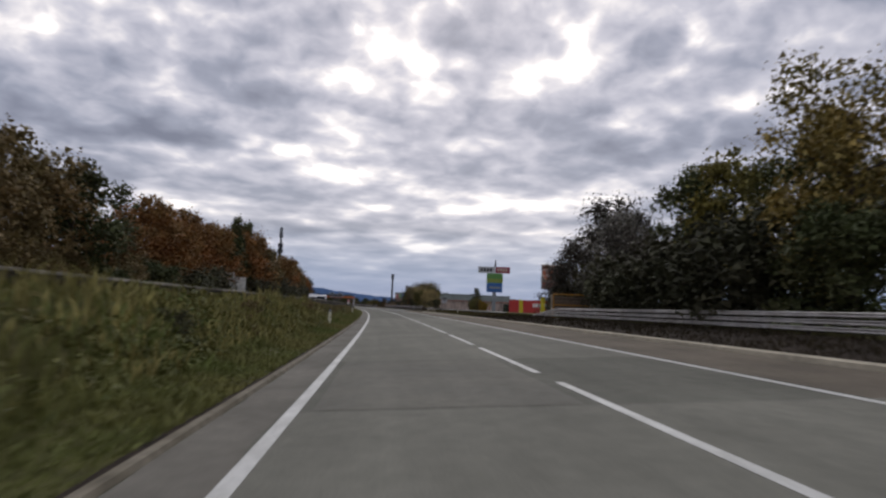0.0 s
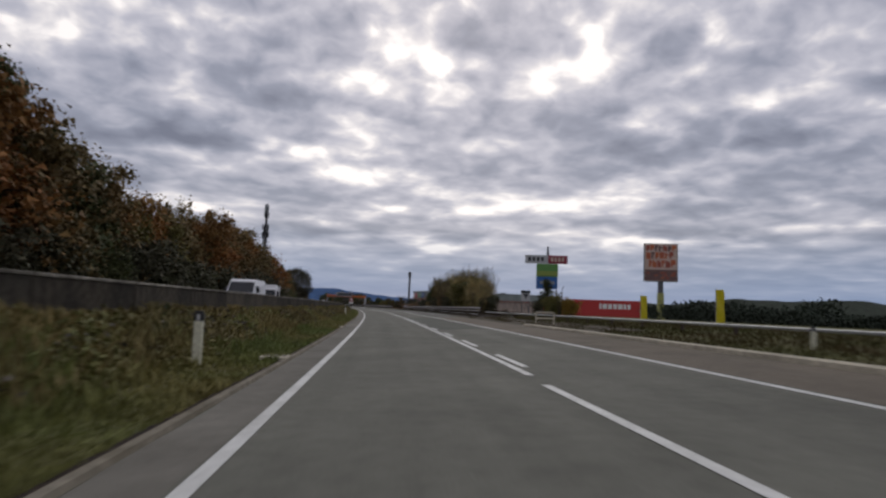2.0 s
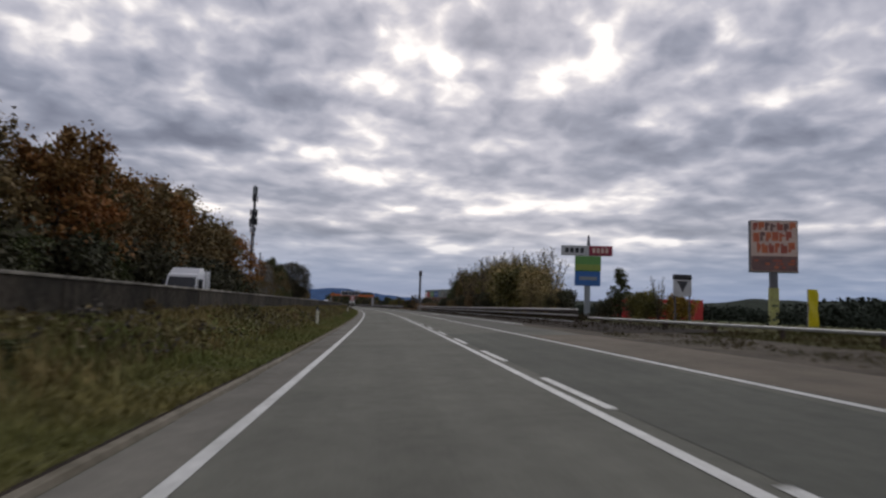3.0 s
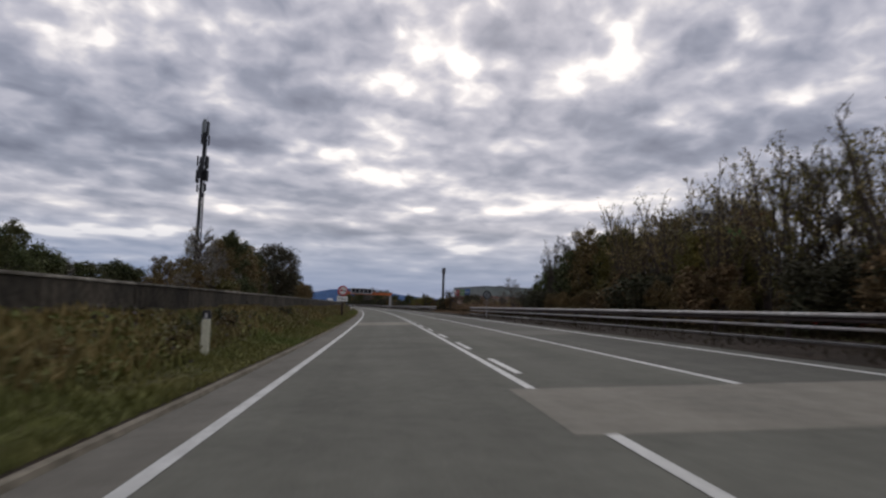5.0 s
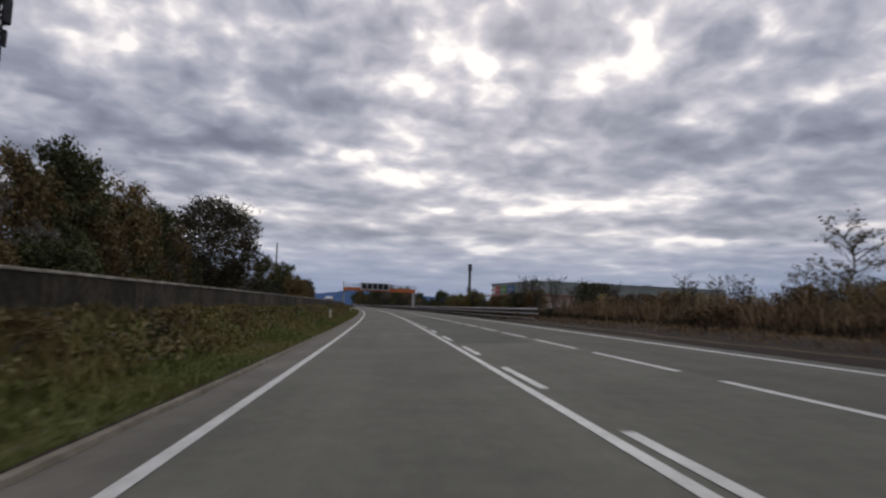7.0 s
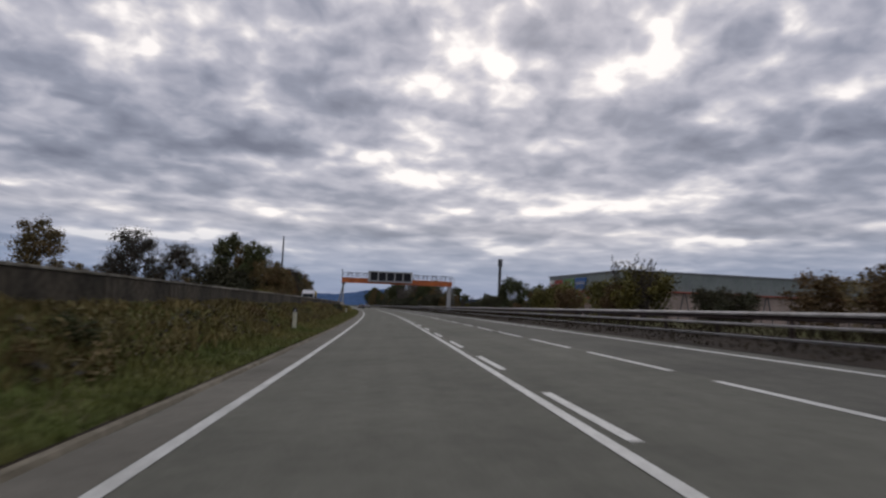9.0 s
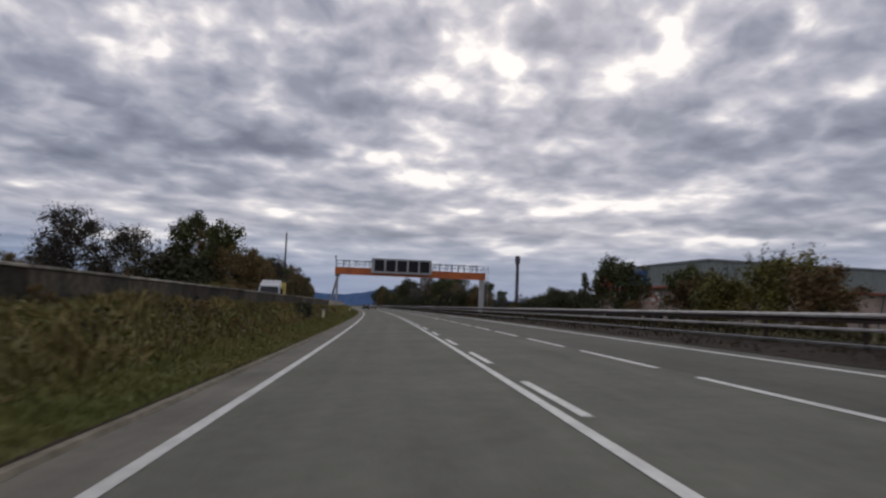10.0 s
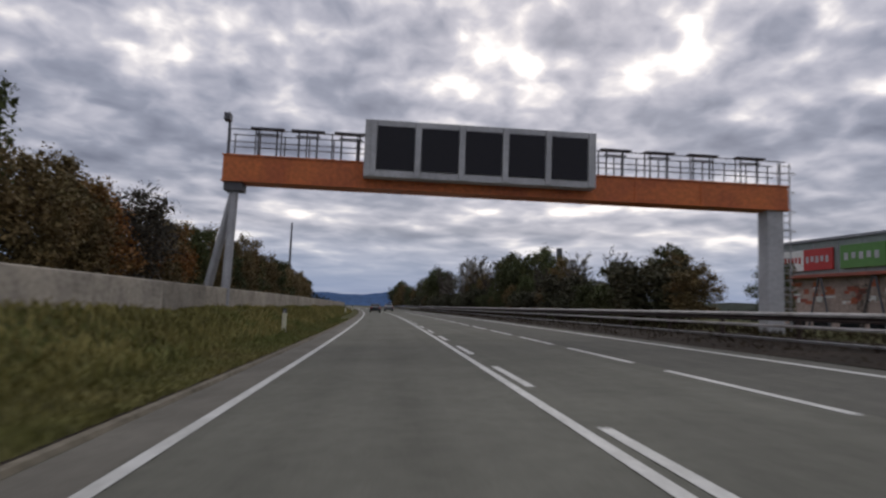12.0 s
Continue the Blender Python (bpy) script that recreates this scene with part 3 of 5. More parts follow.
# ---------- trees ----------
def tree_mesh(seed, height, spread, leaves, leaf, low=0.12, cone=0.0, branches=30, fluff=0.34, twigs=3, sparse=False, shell=0.0):
    rng = random.Random(seed)
    bm = B()
    th = height * 0.78
    pts = [Vector((0, 0, -0.5))]
    for i in range(1, 6):
        pts.append(Vector((rng.uniform(-.15, .15) * i * 0.5, rng.uniform(-.15, .15) * i * 0.5, th * i / 5)))
    r0 = height * 0.016
    for i in range(5):
        tube(bm, pts[i], pts[i + 1], r0 * (1 - i * 0.17), r0 * (1 - (i + 1) * 0.17), 6)
    clumps, segs = [], []
    for i in range(branches):
        f = low + (1 - low) * (i + rng.random()) / branches
        base = pts[min(4, int(f * 5))].lerp(pts[min(5, int(f * 5) + 1)], f * 5 % 1)
        a = i * 2.4 + rng.uniform(-.5, .5)
        reach = spread * (1 - cone * f) * (0.60 + 0.40 * math.sin(math.pi * min(1, f * 0.85 + 0.12))) * rng.uniform(0.45, 1.05)
        tip = base + Vector((math.cos(a) * reach, math.sin(a) * reach, height * rng.uniform(0.03, 0.20)))
        mid = base.lerp(tip, 0.5) + Vector((0, 0, 0.15))
        tube(bm, base, mid, r0 * 0.35, r0 * 0.2, 4)
        tube(bm, mid, tip, r0 * 0.2, r0 * 0.05, 4)
        for k in range(twigs):
            q = mid.lerp(tip, rng.uniform(0.2, 1.1)) + Vector((rng.uniform(-.5, .5), rng.uniform(-.5, .5), rng.uniform(0.1, .8))) * spread * 0.28
            root = base.lerp(tip, 0.35 + 0.6 * k / twigs) if sparse else mid.lerp(tip, 0.5)
            tube(bm, root, q, r0 * 0.10, r0 * 0.03, 3)
            segs.append((root, q))
            clumps.append((q, rng.uniform(0.45, 0.9)))
        clumps += [(tip, 0.8), (mid, 0.9)]
    clumps.append((pts[5] + Vector((0, 0, height * 0.10)), 0.8))
    clumps.append((pts[5] + Vector((0.2, 0, height * 0.18)), 0.45))
    rad = spread * fluff
    vs, fs = [], []
    for i in range(leaves):
        c, k = rng.choice(clumps)
        u = Vector((rng.gauss(0, 1), rng.gauss(0, 1), rng.gauss(0, 0.8)))
        if u.length > 1.7:
            u *= 1.7 / u.length
        inner = i % 5 < 2
        p = c + u * (rad * k * (0.45 if inner else 0.74))
        if sparse:
            a, b = rng.choice(segs)
            p = a.lerp(b, rng.uniform(0.3, 1.05)) + u * 0.10
        if rng.random() < shell:
            # a rounded, lumpy outline
            w = Vector((rng.gauss(0, 1), rng.gauss(0, 1), rng.gauss(0, 1))).normalized()
            lump = 1 + 0.26 * noise.noise(w * 2.6 + Vector((seed, 0, 0))) + 0.12 * noise.noise(w * 6.0)
            k = lump * rng.uniform(0.35, 1.0) ** 0.4
            p = Vector((w.x * spread * k, w.y * spread * k, height * (0.56 + 0.44 * w.z * k)))
        if p.z < 0.1:
            p.z = 0.1 + rng.random() * 0.5
        q = Euler((rng.uniform(-1.2, 1.2), rng.uniform(-1.2, 1.2), rng.uniform(0, 6.3))).to_matrix()
        l = leaf * (rng.uniform(0.9, 1.5) if inner else rng.uniform(0.4, 0.85))
        n = len(vs)
        for x, y in ((-.60, -.16), (.27, -.49), (.38, .54)):
            vs.append(tuple(p + q @ Vector((x * l, y * l, 0.12 * l * x))))
        fs.append((n, n + 1, n + 2))
    return bm, vs, fs


def coppice_mesh(seed, height, stems, leaves, leaf, spread, bottom=0.15):
    """Slim stems from one stool, with steep twigs and few leaves that let the sky through."""
    rng = random.Random(seed)
    bm = B()
    segs = []
    for i in range(stems):
        a = i * 2.4 + rng.uniform(-.4, .4)
        out = spread * rng.uniform(0.35, 1.0)
        h = height * rng.uniform(0.72, 1.0)
        way = Vector((math.cos(a), math.sin(a), 0))
        pts = [way * (0.12 * out), way * (0.35 * out) + Vector((rng.uniform(-.15, .15), rng.uniform(-.15, .15), h * 0.36)),
               way * (0.72 * out) + Vector((rng.uniform(-.2, .2), rng.uniform(-.2, .2), h * 0.70)), way * out + Vector((rng.uniform(-.2, .2), rng.uniform(-.2, .2), h))]
        pts[0].z = -0.3
        rr = height * rng.uniform(0.006, 0.010)
        for k in range(3):
            tube(bm, pts[k], pts[k + 1], rr * (1 - 0.3 * k), rr * (0.7 - 0.28 * k), 5)
        for k in range(17):
            f = bottom + (0.98 - bottom) * (k + rng.random()) / 17
            q = f * 3
            base = pts[int(q)].lerp(pts[int(q) + 1], q % 1)
            b = rng.uniform(0, math.tau)
            reach = spread * rng.uniform(0.20, 0.55) * (1.15 - 0.7 * f)
            tip = base + Vector((math.cos(b) * reach, math.sin(b) * reach, reach * rng.uniform(0.9, 2.2)))
            tube(bm, base, tip, rr * 0.30, rr * 0.10, 3)
            segs.append((base, tip))
            for n in range(2):
                c = base.lerp(tip, rng.uniform(0.3, 0.8))
                e = c + Vector((rng.uniform(-.5, .5), rng.uniform(-.5, .5), rng.uniform(0.2, 0.8))) * reach * 0.8
                tube(bm, c, e, rr * 0.16, rr * 0.07, 3)
                segs.append((c, e))
    vs, fs = [], []
    for i in range(leaves):
        a, b = rng.choice(segs)
        if rng.random() < (a.z / height) ** 2 * 0.5:
            continue
        p = a.lerp(b, rng.uniform(0.1, 1.1)) + Vector((rng.gauss(0, 0.07), rng.gauss(0, 0.07), rng.gauss(0, 0.07)))
        q = Euler((rng.uniform(-1.3, 1.3), rng.uniform(-1.3, 1.3), rng.uniform(0, 6.3))).to_matrix()
        l = leaf * rng.uniform(0.6, 1.3)
        n = len(vs)
        for x, y in ((-.55, -.1), (.05, -.38), (.6, .05), (.0, .36)):
            vs.append(tuple(p + q @ Vector((x * l, y * l, 0.10 * l * x))))
        fs.append((n, n + 1, n + 2, n + 3))
    return bm, vs, fs


TREES = {}


def tree_kind(key, seed, height, spread, leaves, leaf, mat, label, bark=None, name="tree", **kw):
    bm, vs, fs = tree_mesh(seed, height, spread, leaves, leaf, **kw)
    t = thing(name, pose(0, -900, -50), label, name)
    part("trunk", bm, bark or BARK, t)
    raw("crown", vs, fs, mat, t)
    TREES[key] = [t, height, False]


def coppice_kind(key, seed, height, stems, leaves, leaf, spread, mat, label, bark, name="tree", bottom=0.15):
    bm, vs, fs = coppice_mesh(seed, height, stems, leaves, leaf, spread, bottom)
    t = thing(name, pose(0, -900, -50), label, name)
    part("trunk", bm, bark, t)
    raw("crown", vs, fs, mat, t)
    TREES[key] = [t, height, False]


def plant(key, s, d, z, height, group, wide=1.0):
    t, h0, used = TREES[key]
    k = height / h0
    m = stand(s, d, z, rng.uniform(0, 360))
    if used:
        o = copy_thing(t, m)
    else:
        o = t
        o.matrix_world = m
        TREES[key][2] = True
    o.scale = (k * wide, k * wide, k)
    tagged(o, group=group)
    return o


tree_kind("rust", 1, 10, 3.2, 8500, 0.26, LEAF_RUST, "tall autumn tree with rust-red leaves beyond the opposite carriageway", low=0.08)
tree_kind("rust2", 2, 9, 3.4, 8500, 0.26, LEAF_RUST, "broad autumn tree with reddish brown leaves", low=0.08)
tree_kind("brown", 3, 9, 3.1, 8000, 0.25, LEAF_BROWN, "brown-leaved autumn tree in a dense row", low=0.06)
tree_kind("green", 4, 9, 3.0, 8500, 0.25, LEAF_GREEN, "dark green leafy tree at the roadside", low=0.06)
tree_kind("green2", 5, 7, 3.2, 8500, 0.24, LEAF_GREEN, "round dark green tree beside the motorway", low=0.04)
tree_kind("olive", 6, 10, 3.3, 8500, 0.26, LEAF_OLIVE, "tall olive-yellow tree turning in autumn", low=0.06)
tree_kind("bare", 7, 8, 2.5, 5200, 0.115, LEAF_GREY, "thin half-bare tree with few grey leaves", bark=BARE_TWIG, branches=50, twigs=9, sparse=True)
tree_kind("silver", 10, 8, 3.0, 8000, 0.15, LEAF_GREY, "grey silvery tree with thin foliage behind the guard rail", bark=BARE_TWIG, branches=40, fluff=0.38, low=0.08)
tree_kind("conifer", 11, 11, 2.4, 6500, 0.22, LEAF_GREEN, "narrow dark conifer standing above the row", cone=0.8, branches=46, fluff=0.26, low=0.04)
tree_kind("bush", 8, 4, 3.0, 6000, 0.22, LEAF_OLIVE, "wide olive-brown bush on the verge", name="bush", low=0.03)
tree_kind("bush2", 9, 3, 2.2, 5200, 0.19, LEAF_SHADED, "dark green bush, undergrowth shade in its leaf colour, behind the guard rail", name="bush", low=0.03)
tree_kind("twiggy", 12, 4, 1.5, 1000, 0.10, LEAF_GREY, "bare twiggy sapling behind the guard rail", bark=BARE_TWIG, name="sapling", branches=34, twigs=6, sparse=True)
tree_kind("dry", 14, 2.2, 1.5, 3600, 0.13, LEAF_DRY, "dry brown shrub behind the guard rail", name="shrub", bark=BARE_TWIG, low=0.04, branches=24)
tree_kind("oak", 15, 16, 5.6, 21000, 0.30, LEAF_OAK, "large round dark brown tree beyond the opposite carriageway", low=0.10, branches=46, shell=0.72)
tree_kind("tuft", 16, 0.9, 0.55, 800, 0.075, LEAF_BROWN, "low brown leafy shrub on the grass bank", name="shrub", bark=BARE_TWIG, low=0.03, branches=12)
tree_kind("tuft2", 17, 0.9, 0.6, 800, 0.08, LEAF_GREEN, "low dark green leafy shrub on the grass bank", name="shrub", bark=BARE_TWIG, low=0.03, branches=12)
tree_kind("yellow", 13, 3, 1.8, 4200, 0.18, material("leaves_yellow", (0.27, 0.19, 0.02), 0.75, vary=0.3, scale=0.3, second=(0.20, 0.10, 0.02), rand=0.2, island=0.4), "small yellow and orange autumn bush", name="bush", low=0.04)

LEAF_GOLD = material("leaves_golden", (0.30, 0.21, 0.055), 0.75, vary=0.3, scale=0.35, second=(0.15, 0.13, 0.045), rand=0.2, island=0.4)
tree_kind("gold", 41, 11, 3.3, 9500, 0.22, LEAF_GOLD, "tall tree with yellowing olive leaves behind the guard rail", low=0.06)
LEAF_TAN = material("leaves_tan", (0.36, 0.265, 0.115), 0.8, vary=0.3, scale=0.3, second=(0.21, 0.19, 0.07), rand=0.2, island=0.4)
LEAF_SMOKE = material("leaves_smoky", (0.075, 0.062, 0.050), 0.8, vary=0.3, scale=0.3, second=(0.055, 0.050, 0.035), rand=0.2, island=0.35)
coppice_kind("slim", 31, 10, 9, 2600, 0.125, 2.5, LEAF_TAN, "slim upright half-bare tree with few tan leaves", BARE_TWIG)
coppice_kind("slim2", 32, 10, 8, 2800, 0.12, 2.3, LEAF_OLIVE, "slim upright tree with thin olive leaves", BARE_TWIG)
coppice_kind("airy", 33, 9, 10, 6000, 0.125, 2.5, LEAF_SMOKE, "airy dark-leaved tree with the sky showing through", BARE_TWIG, bottom=0.10)
coppice_kind("slim3", 35, 9, 7, 2300, 0.12, 2.9, LEAF_TAN, "spreading half-bare tree with thin tan leaves", BARE_TWIG)
coppice_kind("stalks", 34, 3, 6, 420, 0.10, 0.7, LEAF_SMOKE, "bare upright saplings behind the guard rail", BARE_TWIG, name="sapling")

tree_kind("thicket", 44, 6, 2.9, 4800, 0.15, LEAF_TAN, "twiggy tan autumn thicket beside the slip lane", bark=BARE_TWIG, name="bush", low=0.03, branches=46, twigs=6)
coppice_kind("lacy", 45, 9, 13, 9500, 0.115, 3.3, LEAF_SMOKE, "lacy dark-leaved tree with much sky showing through", BARE_TWIG, bottom=0.12)
tree_kind("open", 36, 8, 2.9, 9500, 0.17, LEAF_SMOKE, "round-crowned autumn tree on a clear trunk, thinly leaved", low=0.30, branches=34, fluff=0.36)

rng = random.Random(5)
# the row beyond the opposite carriageway
row = "tree row beyond the opposite carriageway"
s = -14
while s < 196:
    if s < 45:
        key, h = rng.choice(["green", "brown", "green"]), rng.uniform(7.8, 10.6)
    elif s < 58:
        key, h = rng.choice(["rust", "rust2", "brown"]), rng.uniform(6.8, 9.0)
    elif s < 70:
        key, h = rng.choice(["rust", "rust2", "olive"]), rng.uniform(8.0, 10.6)
    elif s < 93:
        key, h = rng.choice(["rust2", "brown", "rust", "green"]), rng.uniform(8.6, 12.0)
    elif s < 112:
        key, h = rng.choice(["brown", "green", "rust2"]), rng.uniform(11.0, 12.6)
    elif s < 172:
        key, h = rng.choice(["rust", "rust2", "brown", "brown", "olive"]), rng.uniform(9.8, 12.6)
    else:
        key, h = rng.choice(["brown", "green", "rust2"]), rng.uniform(9.0, 11)
    if 112 < s < 138:
        h *= 0.86
    plant(key, s, (-22 if 70 < s < 90 else -20) + rng.uniform(-1.5, 1.5), 1.0, h, row, 1.05)
    if 70 < s < 90:
        plant("bush2", s + 1.5, -20.5, 1.0, rng.uniform(2.6, 3.4), row, 1.3)
    elif s > 66:
        plant(rng.choice(["green2", "bush2", "bush2"]), s + 1.5, -17.6, 1.0, rng.uniform(3.6, 5.2), row, 1.2)
    else:
        plant(rng.choice(["green2", "brown", "bush2"]), s + 1.5, -17.4, 1.0, rng.uniform(3.2, 4.2), row, 1.3)
    s += rng.uniform(3.6, 4.8)
for s, d, h in ((97.5, -20, 14.2), (101, -20.5, 13.2), (105, -20, 14.3), (108, -20.5, 14.2)):
    plant("conifer", s, d, 1.0, h, row)
# around the mast
near = "trees near the mast"
for s, d, h, key, w in ((291, -26, 12.0, "brown", 0.8), (295.5, -25.5, 14.5, "green", 0.8), (300, -26.5, 13.5, "brown", 0.9), (305, -26, 12.5, "green", 0.85), (298, -23.5, 8.0, "brown", 1.1), (303.5, -24.5, 10.5, "brown", 1.0), (308, -24, 8.5, "green", 1.0), (271, -25, 12.5, "bare", 0.9),
                        (276, -26, 11.5, "bare", 0.9), (284, -25, 10, "bare", 0.9), (280, -22, 5.0, "brown", 1.3), (272, -22, 4.2, "bush", 1.2), (288, -22, 5.5, "green2", 1.2),
                        (297, -21.5, 6, "brown", 1.0), (330.0, -20.9, 15.2, "oak", 1.2), (338, -19.5, 6.2, "olive", 0.9), (312, -23, 6, "brown", 1.2), (309, -24.5, 13.0, "brown", 0.8), (314.5, -24.4, 12.4, "green", 0.8), (319, -23.4, 10.0, "brown", 0.95), (322, -22, 6.5, "green", 1.0), (219, -24, 6.4, "green", 0.8), (266, -24.5, 7.0, "airy", 1.0), (259, -25, 5.4, "airy", 1.0)):
    plant(key, s, d, 1.0, h, near, w)
s = 246
while s < 345:
    plant(rng.choice(["brown", "bare", "green2", "bare", "green"]), s, -52 + rng.uniform(-5, 5), 1.0, rng.uniform(6.5, 9), "low trees far beyond the opposite carriageway", 1.2)
    s += rng.uniform(3, 5)
s = 254
while s < 322:
    plant(rng.choice(["bare", "brown", "bare", "green2"]), s, -24 + rng.uniform(-2, 2), 1.0, rng.uniform(4.6, 7.0), near, 1.1)
    s += rng.uniform(3.2, 4.6)
# the further row
far_row = "further tree row along the opposite carriageway"
for s, d, h, key, w in ((488.8, -83.8, 20.6, "brown", 1.05), (468.4, -53.5, 17.2, "open", 1.0), (474.0, -59.0, 12.0, "open", 0.9), (466.7, -43.7, 14.2, "open", 0.95), (463.0, -36.5, 12.0, "airy", 1.2), (461.0, -30.6, 17.2, "green", 0.85),
                        (453.0, -24.0, 14.8, "green", 0.8), (457.5, -26.5, 13.0, "brown", 0.9), (459.5, -20.0, 10.6, "brown", 0.95), (456.0, -17.6, 8.0, "brown", 0.9), (485.0, -72.0, 9.5, "brown", 1.3), (480.0, -64.0, 9.0, "brown", 1.3), (474.0, -50.0, 8.0, "brown", 1.3), (492.0, -95.0, 9.0, "brown", 1.3),
                        (500.0, -104.0, 13.0, "open", 1.2), (512.0, -128.0, 12.0, "open", 1.3), (449.0, -21.5, 10.0, "brown", 0.9), (447.0, -30.0, 8.0, "bush2", 1.2), (455.0, -38.0, 6.0, "brown", 1.3)):
    plant(key, s, d, 0.9, h, far_row, w)
s = 450
while s < 700:
    if s < 466:
        key, h = rng.choice(["brown", "brown", "open", "rust2"]), rng.uniform(8.4, 9.6)
    elif s < 485:
        key, h = rng.choice(["brown", "brown", "green", "rust2"]), rng.uniform(7.8, 9.4)
    else:
        key, h = rng.choice(["conifer", "green", "brown"]), rng.uniform(8, 10.5)
    plant(key, s, -18 + rng.uniform(-1, 1), 0.9, h, far_row)
    s += rng.uniform(4, 6.5)
s = 424
while s < 460:
    plant(rng.choice(["bush", "brown", "bush2"]), s, -17 + rng.uniform(-1, 0.6), 0.9, rng.uniform(2.8, 3.8), far_row, 1.2)
    s += rng.uniform(3.5, 6)
# right of the road
copse = "trees behind the slip lane's guard rail"
for s, d, h, key, w in ((18, 22, 11, "gold", 1.0), (24.5, 20.5, 11.8, "gold", 1.0), (29, 23, 10, "green", 1.0), (34, 21, 10.2, "olive", 0.9), (37.5, 20.5, 10.0, "green", 0.8), (40.5, 22.5, 8.2, "brown", 0.9), (43, 21, 6.8, "airy", 0.9),
                        (49.5, 20.5, 8.8, "silver", 0.85), (55, 21.5, 9.0, "silver", 0.85), (60.5, 20.5, 7.8, "open", 1.0), (64.5, 20, 5.6, "open", 1.1), (62.5, 21.4, 4.6, "brown", 1.0), (66.5, 20.2, 3.4, "airy", 1.2), (52.3, 21.2, 10.2, "open", 1.0), (47, 21.2, 7.6, "airy", 1.0), (56.5, 23, 7.0, "brown", 0.8), (61, 22.6, 5.6, "brown", 0.8), (51, 23.2, 7.4, "green", 0.7), (67.8, 20.6, 3.4, "brown", 0.9), (57, 21.4, 3.4, "bush2", 1.0), (62, 20.8, 3.0, "bush2", 1.0), (66.0, 20.6, 2.4, "bush2", 1.0),
                        (28, 18.5, 5, "bush2", 1.2), (36, 18.5, 4.6, "bush2", 1.2), (44, 18.5, 4.2, "bush2", 1.2), (51, 20.6, 3.4, "bush2", 1.0), (22, 18.5, 5, "green2", 1.2), (12, 21, 11, "green", 1.0)):
    plant(key, s, d, 0, h, copse, w)
for i in range(23):
    plant("stalks", 404 + 1.5 * i + rng.uniform(-0.6, 0.6), 19.5 + rng.uniform(-1.5, 2.5), -0.1, rng.uniform(1.8, 3.0) * (1.0 if i < 14 else 0.8), "reeds and saplings before the gantry column", 0.8)
clump = "bushes at the end of the slip lane"
for s, d, h, key in ((166, 16.5, 4.0, "thicket"), (163, 17.5, 3.0, "thicket"), (170, 18.5, 5.4, "thicket"), (174, 17.4, 5.0, "bush"), (179, 17, 6.2, "thicket"), (186, 19, 6.0, "brown"), (183, 20, 5.6, "bush"), (176, 20.5, 7.4, "slim"), (171, 20, 7.2, "slim2"), (181, 19, 7.4, "slim"), (163, 18.5, 2.4, "bush2")):
    plant(key, s, d, 0, h, clump)
wood = "trees behind the long guard rail"
s = 187.0
while s < 218:
    for d in (18.6, 21.6):
        if rng.random() < 0.8:
            plant(rng.choice(["slim", "slim3", "slim2", "bare"] if d > 19 else ["slim", "slim3", "slim2"]), s + rng.uniform(-0.8, 0.8), d + rng.uniform(-0.8, 0.8), -0.1,
                  rng.uniform(7.2, 8.8) if s < 212 else rng.uniform(6.6, 8.4), wood, rng.uniform(0.85, 1.1))
    s += 2.3
for s, h in ((213.8, 6.8), (216.6, 7.4), (219.4, 7.6), (222.4, 7.2)):
    plant("brown" if h > 7.3 else "olive", s, 23.2, 0, h, wood, 0.9)
for i in range(9):
    plant(["brown", "olive", "brown"][i % 3], 191 + 3.2 * i, 22.8 + rng.uniform(-0.8, 0.8), 0, rng.uniform(3.4, 4.6), wood, 0.95)
for s, d, h, key, w in ((203.5, 20.5, 4.8, "olive", 0.9), (207.0, 19.4, 5.4, "olive", 0.9), (210.0, 21.5, 5.6, "brown", 0.9), (196.5, 22.5, 4.6, "brown", 1.0), (191.0, 22.5, 4.4, "brown", 1.0),
                        (219.5, 19.4, 7.0, "olive", 0.9), (222.5, 21.0, 7.4, "green", 0.8), (225.5, 19.2, 7.6, "brown", 0.8), (227.4, 21.4, 7.8, "green", 0.65), (226.8, 19.0, 6.4, "green2", 0.8), (226.0, 23.0, 7.4, "brown", 0.9),
                        (232.6, 20.4, 7.6, "lacy", 1.0), (235.4, 19.4, 7.4, "lacy", 0.9), (238.8, 20.0, 5.0, "green2", 0.85), (241.0, 20.8, 5.4, "green2", 0.8)):
    plant(key, s, d, 0, h, wood, w)
s = 187.5
while s < 235.5:
    plant(rng.choice(["brown", "brown", "bush2", "dry", "bush2"]), s, 17.2 + rng.uniform(-0.4, 0.4), 0, rng.uniform(1.7, 2.9), wood, 1.15)
    s += rng.uniform(2.2, 3.2)
shrubs = "shrubs and saplings behind the long guard rail"
for s, d, h, key in ((267, 22, 5.2, "twiggy"), (253, 22, 3.4, "twiggy"), (258, 23, 3.2, "twiggy"), (262, 24, 3.0, "twiggy"), (274, 25, 3.6, "twiggy"), (281, 24, 3.2, "twiggy"), (290, 26, 3.8, "twiggy"),
                     (300, 22, 3.0, "bush2"), (306, 20, 4.4, "stalks"), (311, 19.5, 4.4, "stalks"), (314.5, 19.4, 4.8, "stalks"), (317, 20, 4.7, "stalks"), (319.6, 20, 4.2, "stalks"), (312.5, 19.6, 2.6, "dry"), (316.4, 19.2, 2.6, "bush2"), (320.5, 19.4, 2.4, "dry"), (322, 19, 2.2, "bush"), (325.8, 20, 2.2, "bush2"),
                     (330, 19, 2.2, "dry")):
    plant(key, s, d, 0, h, shrubs)
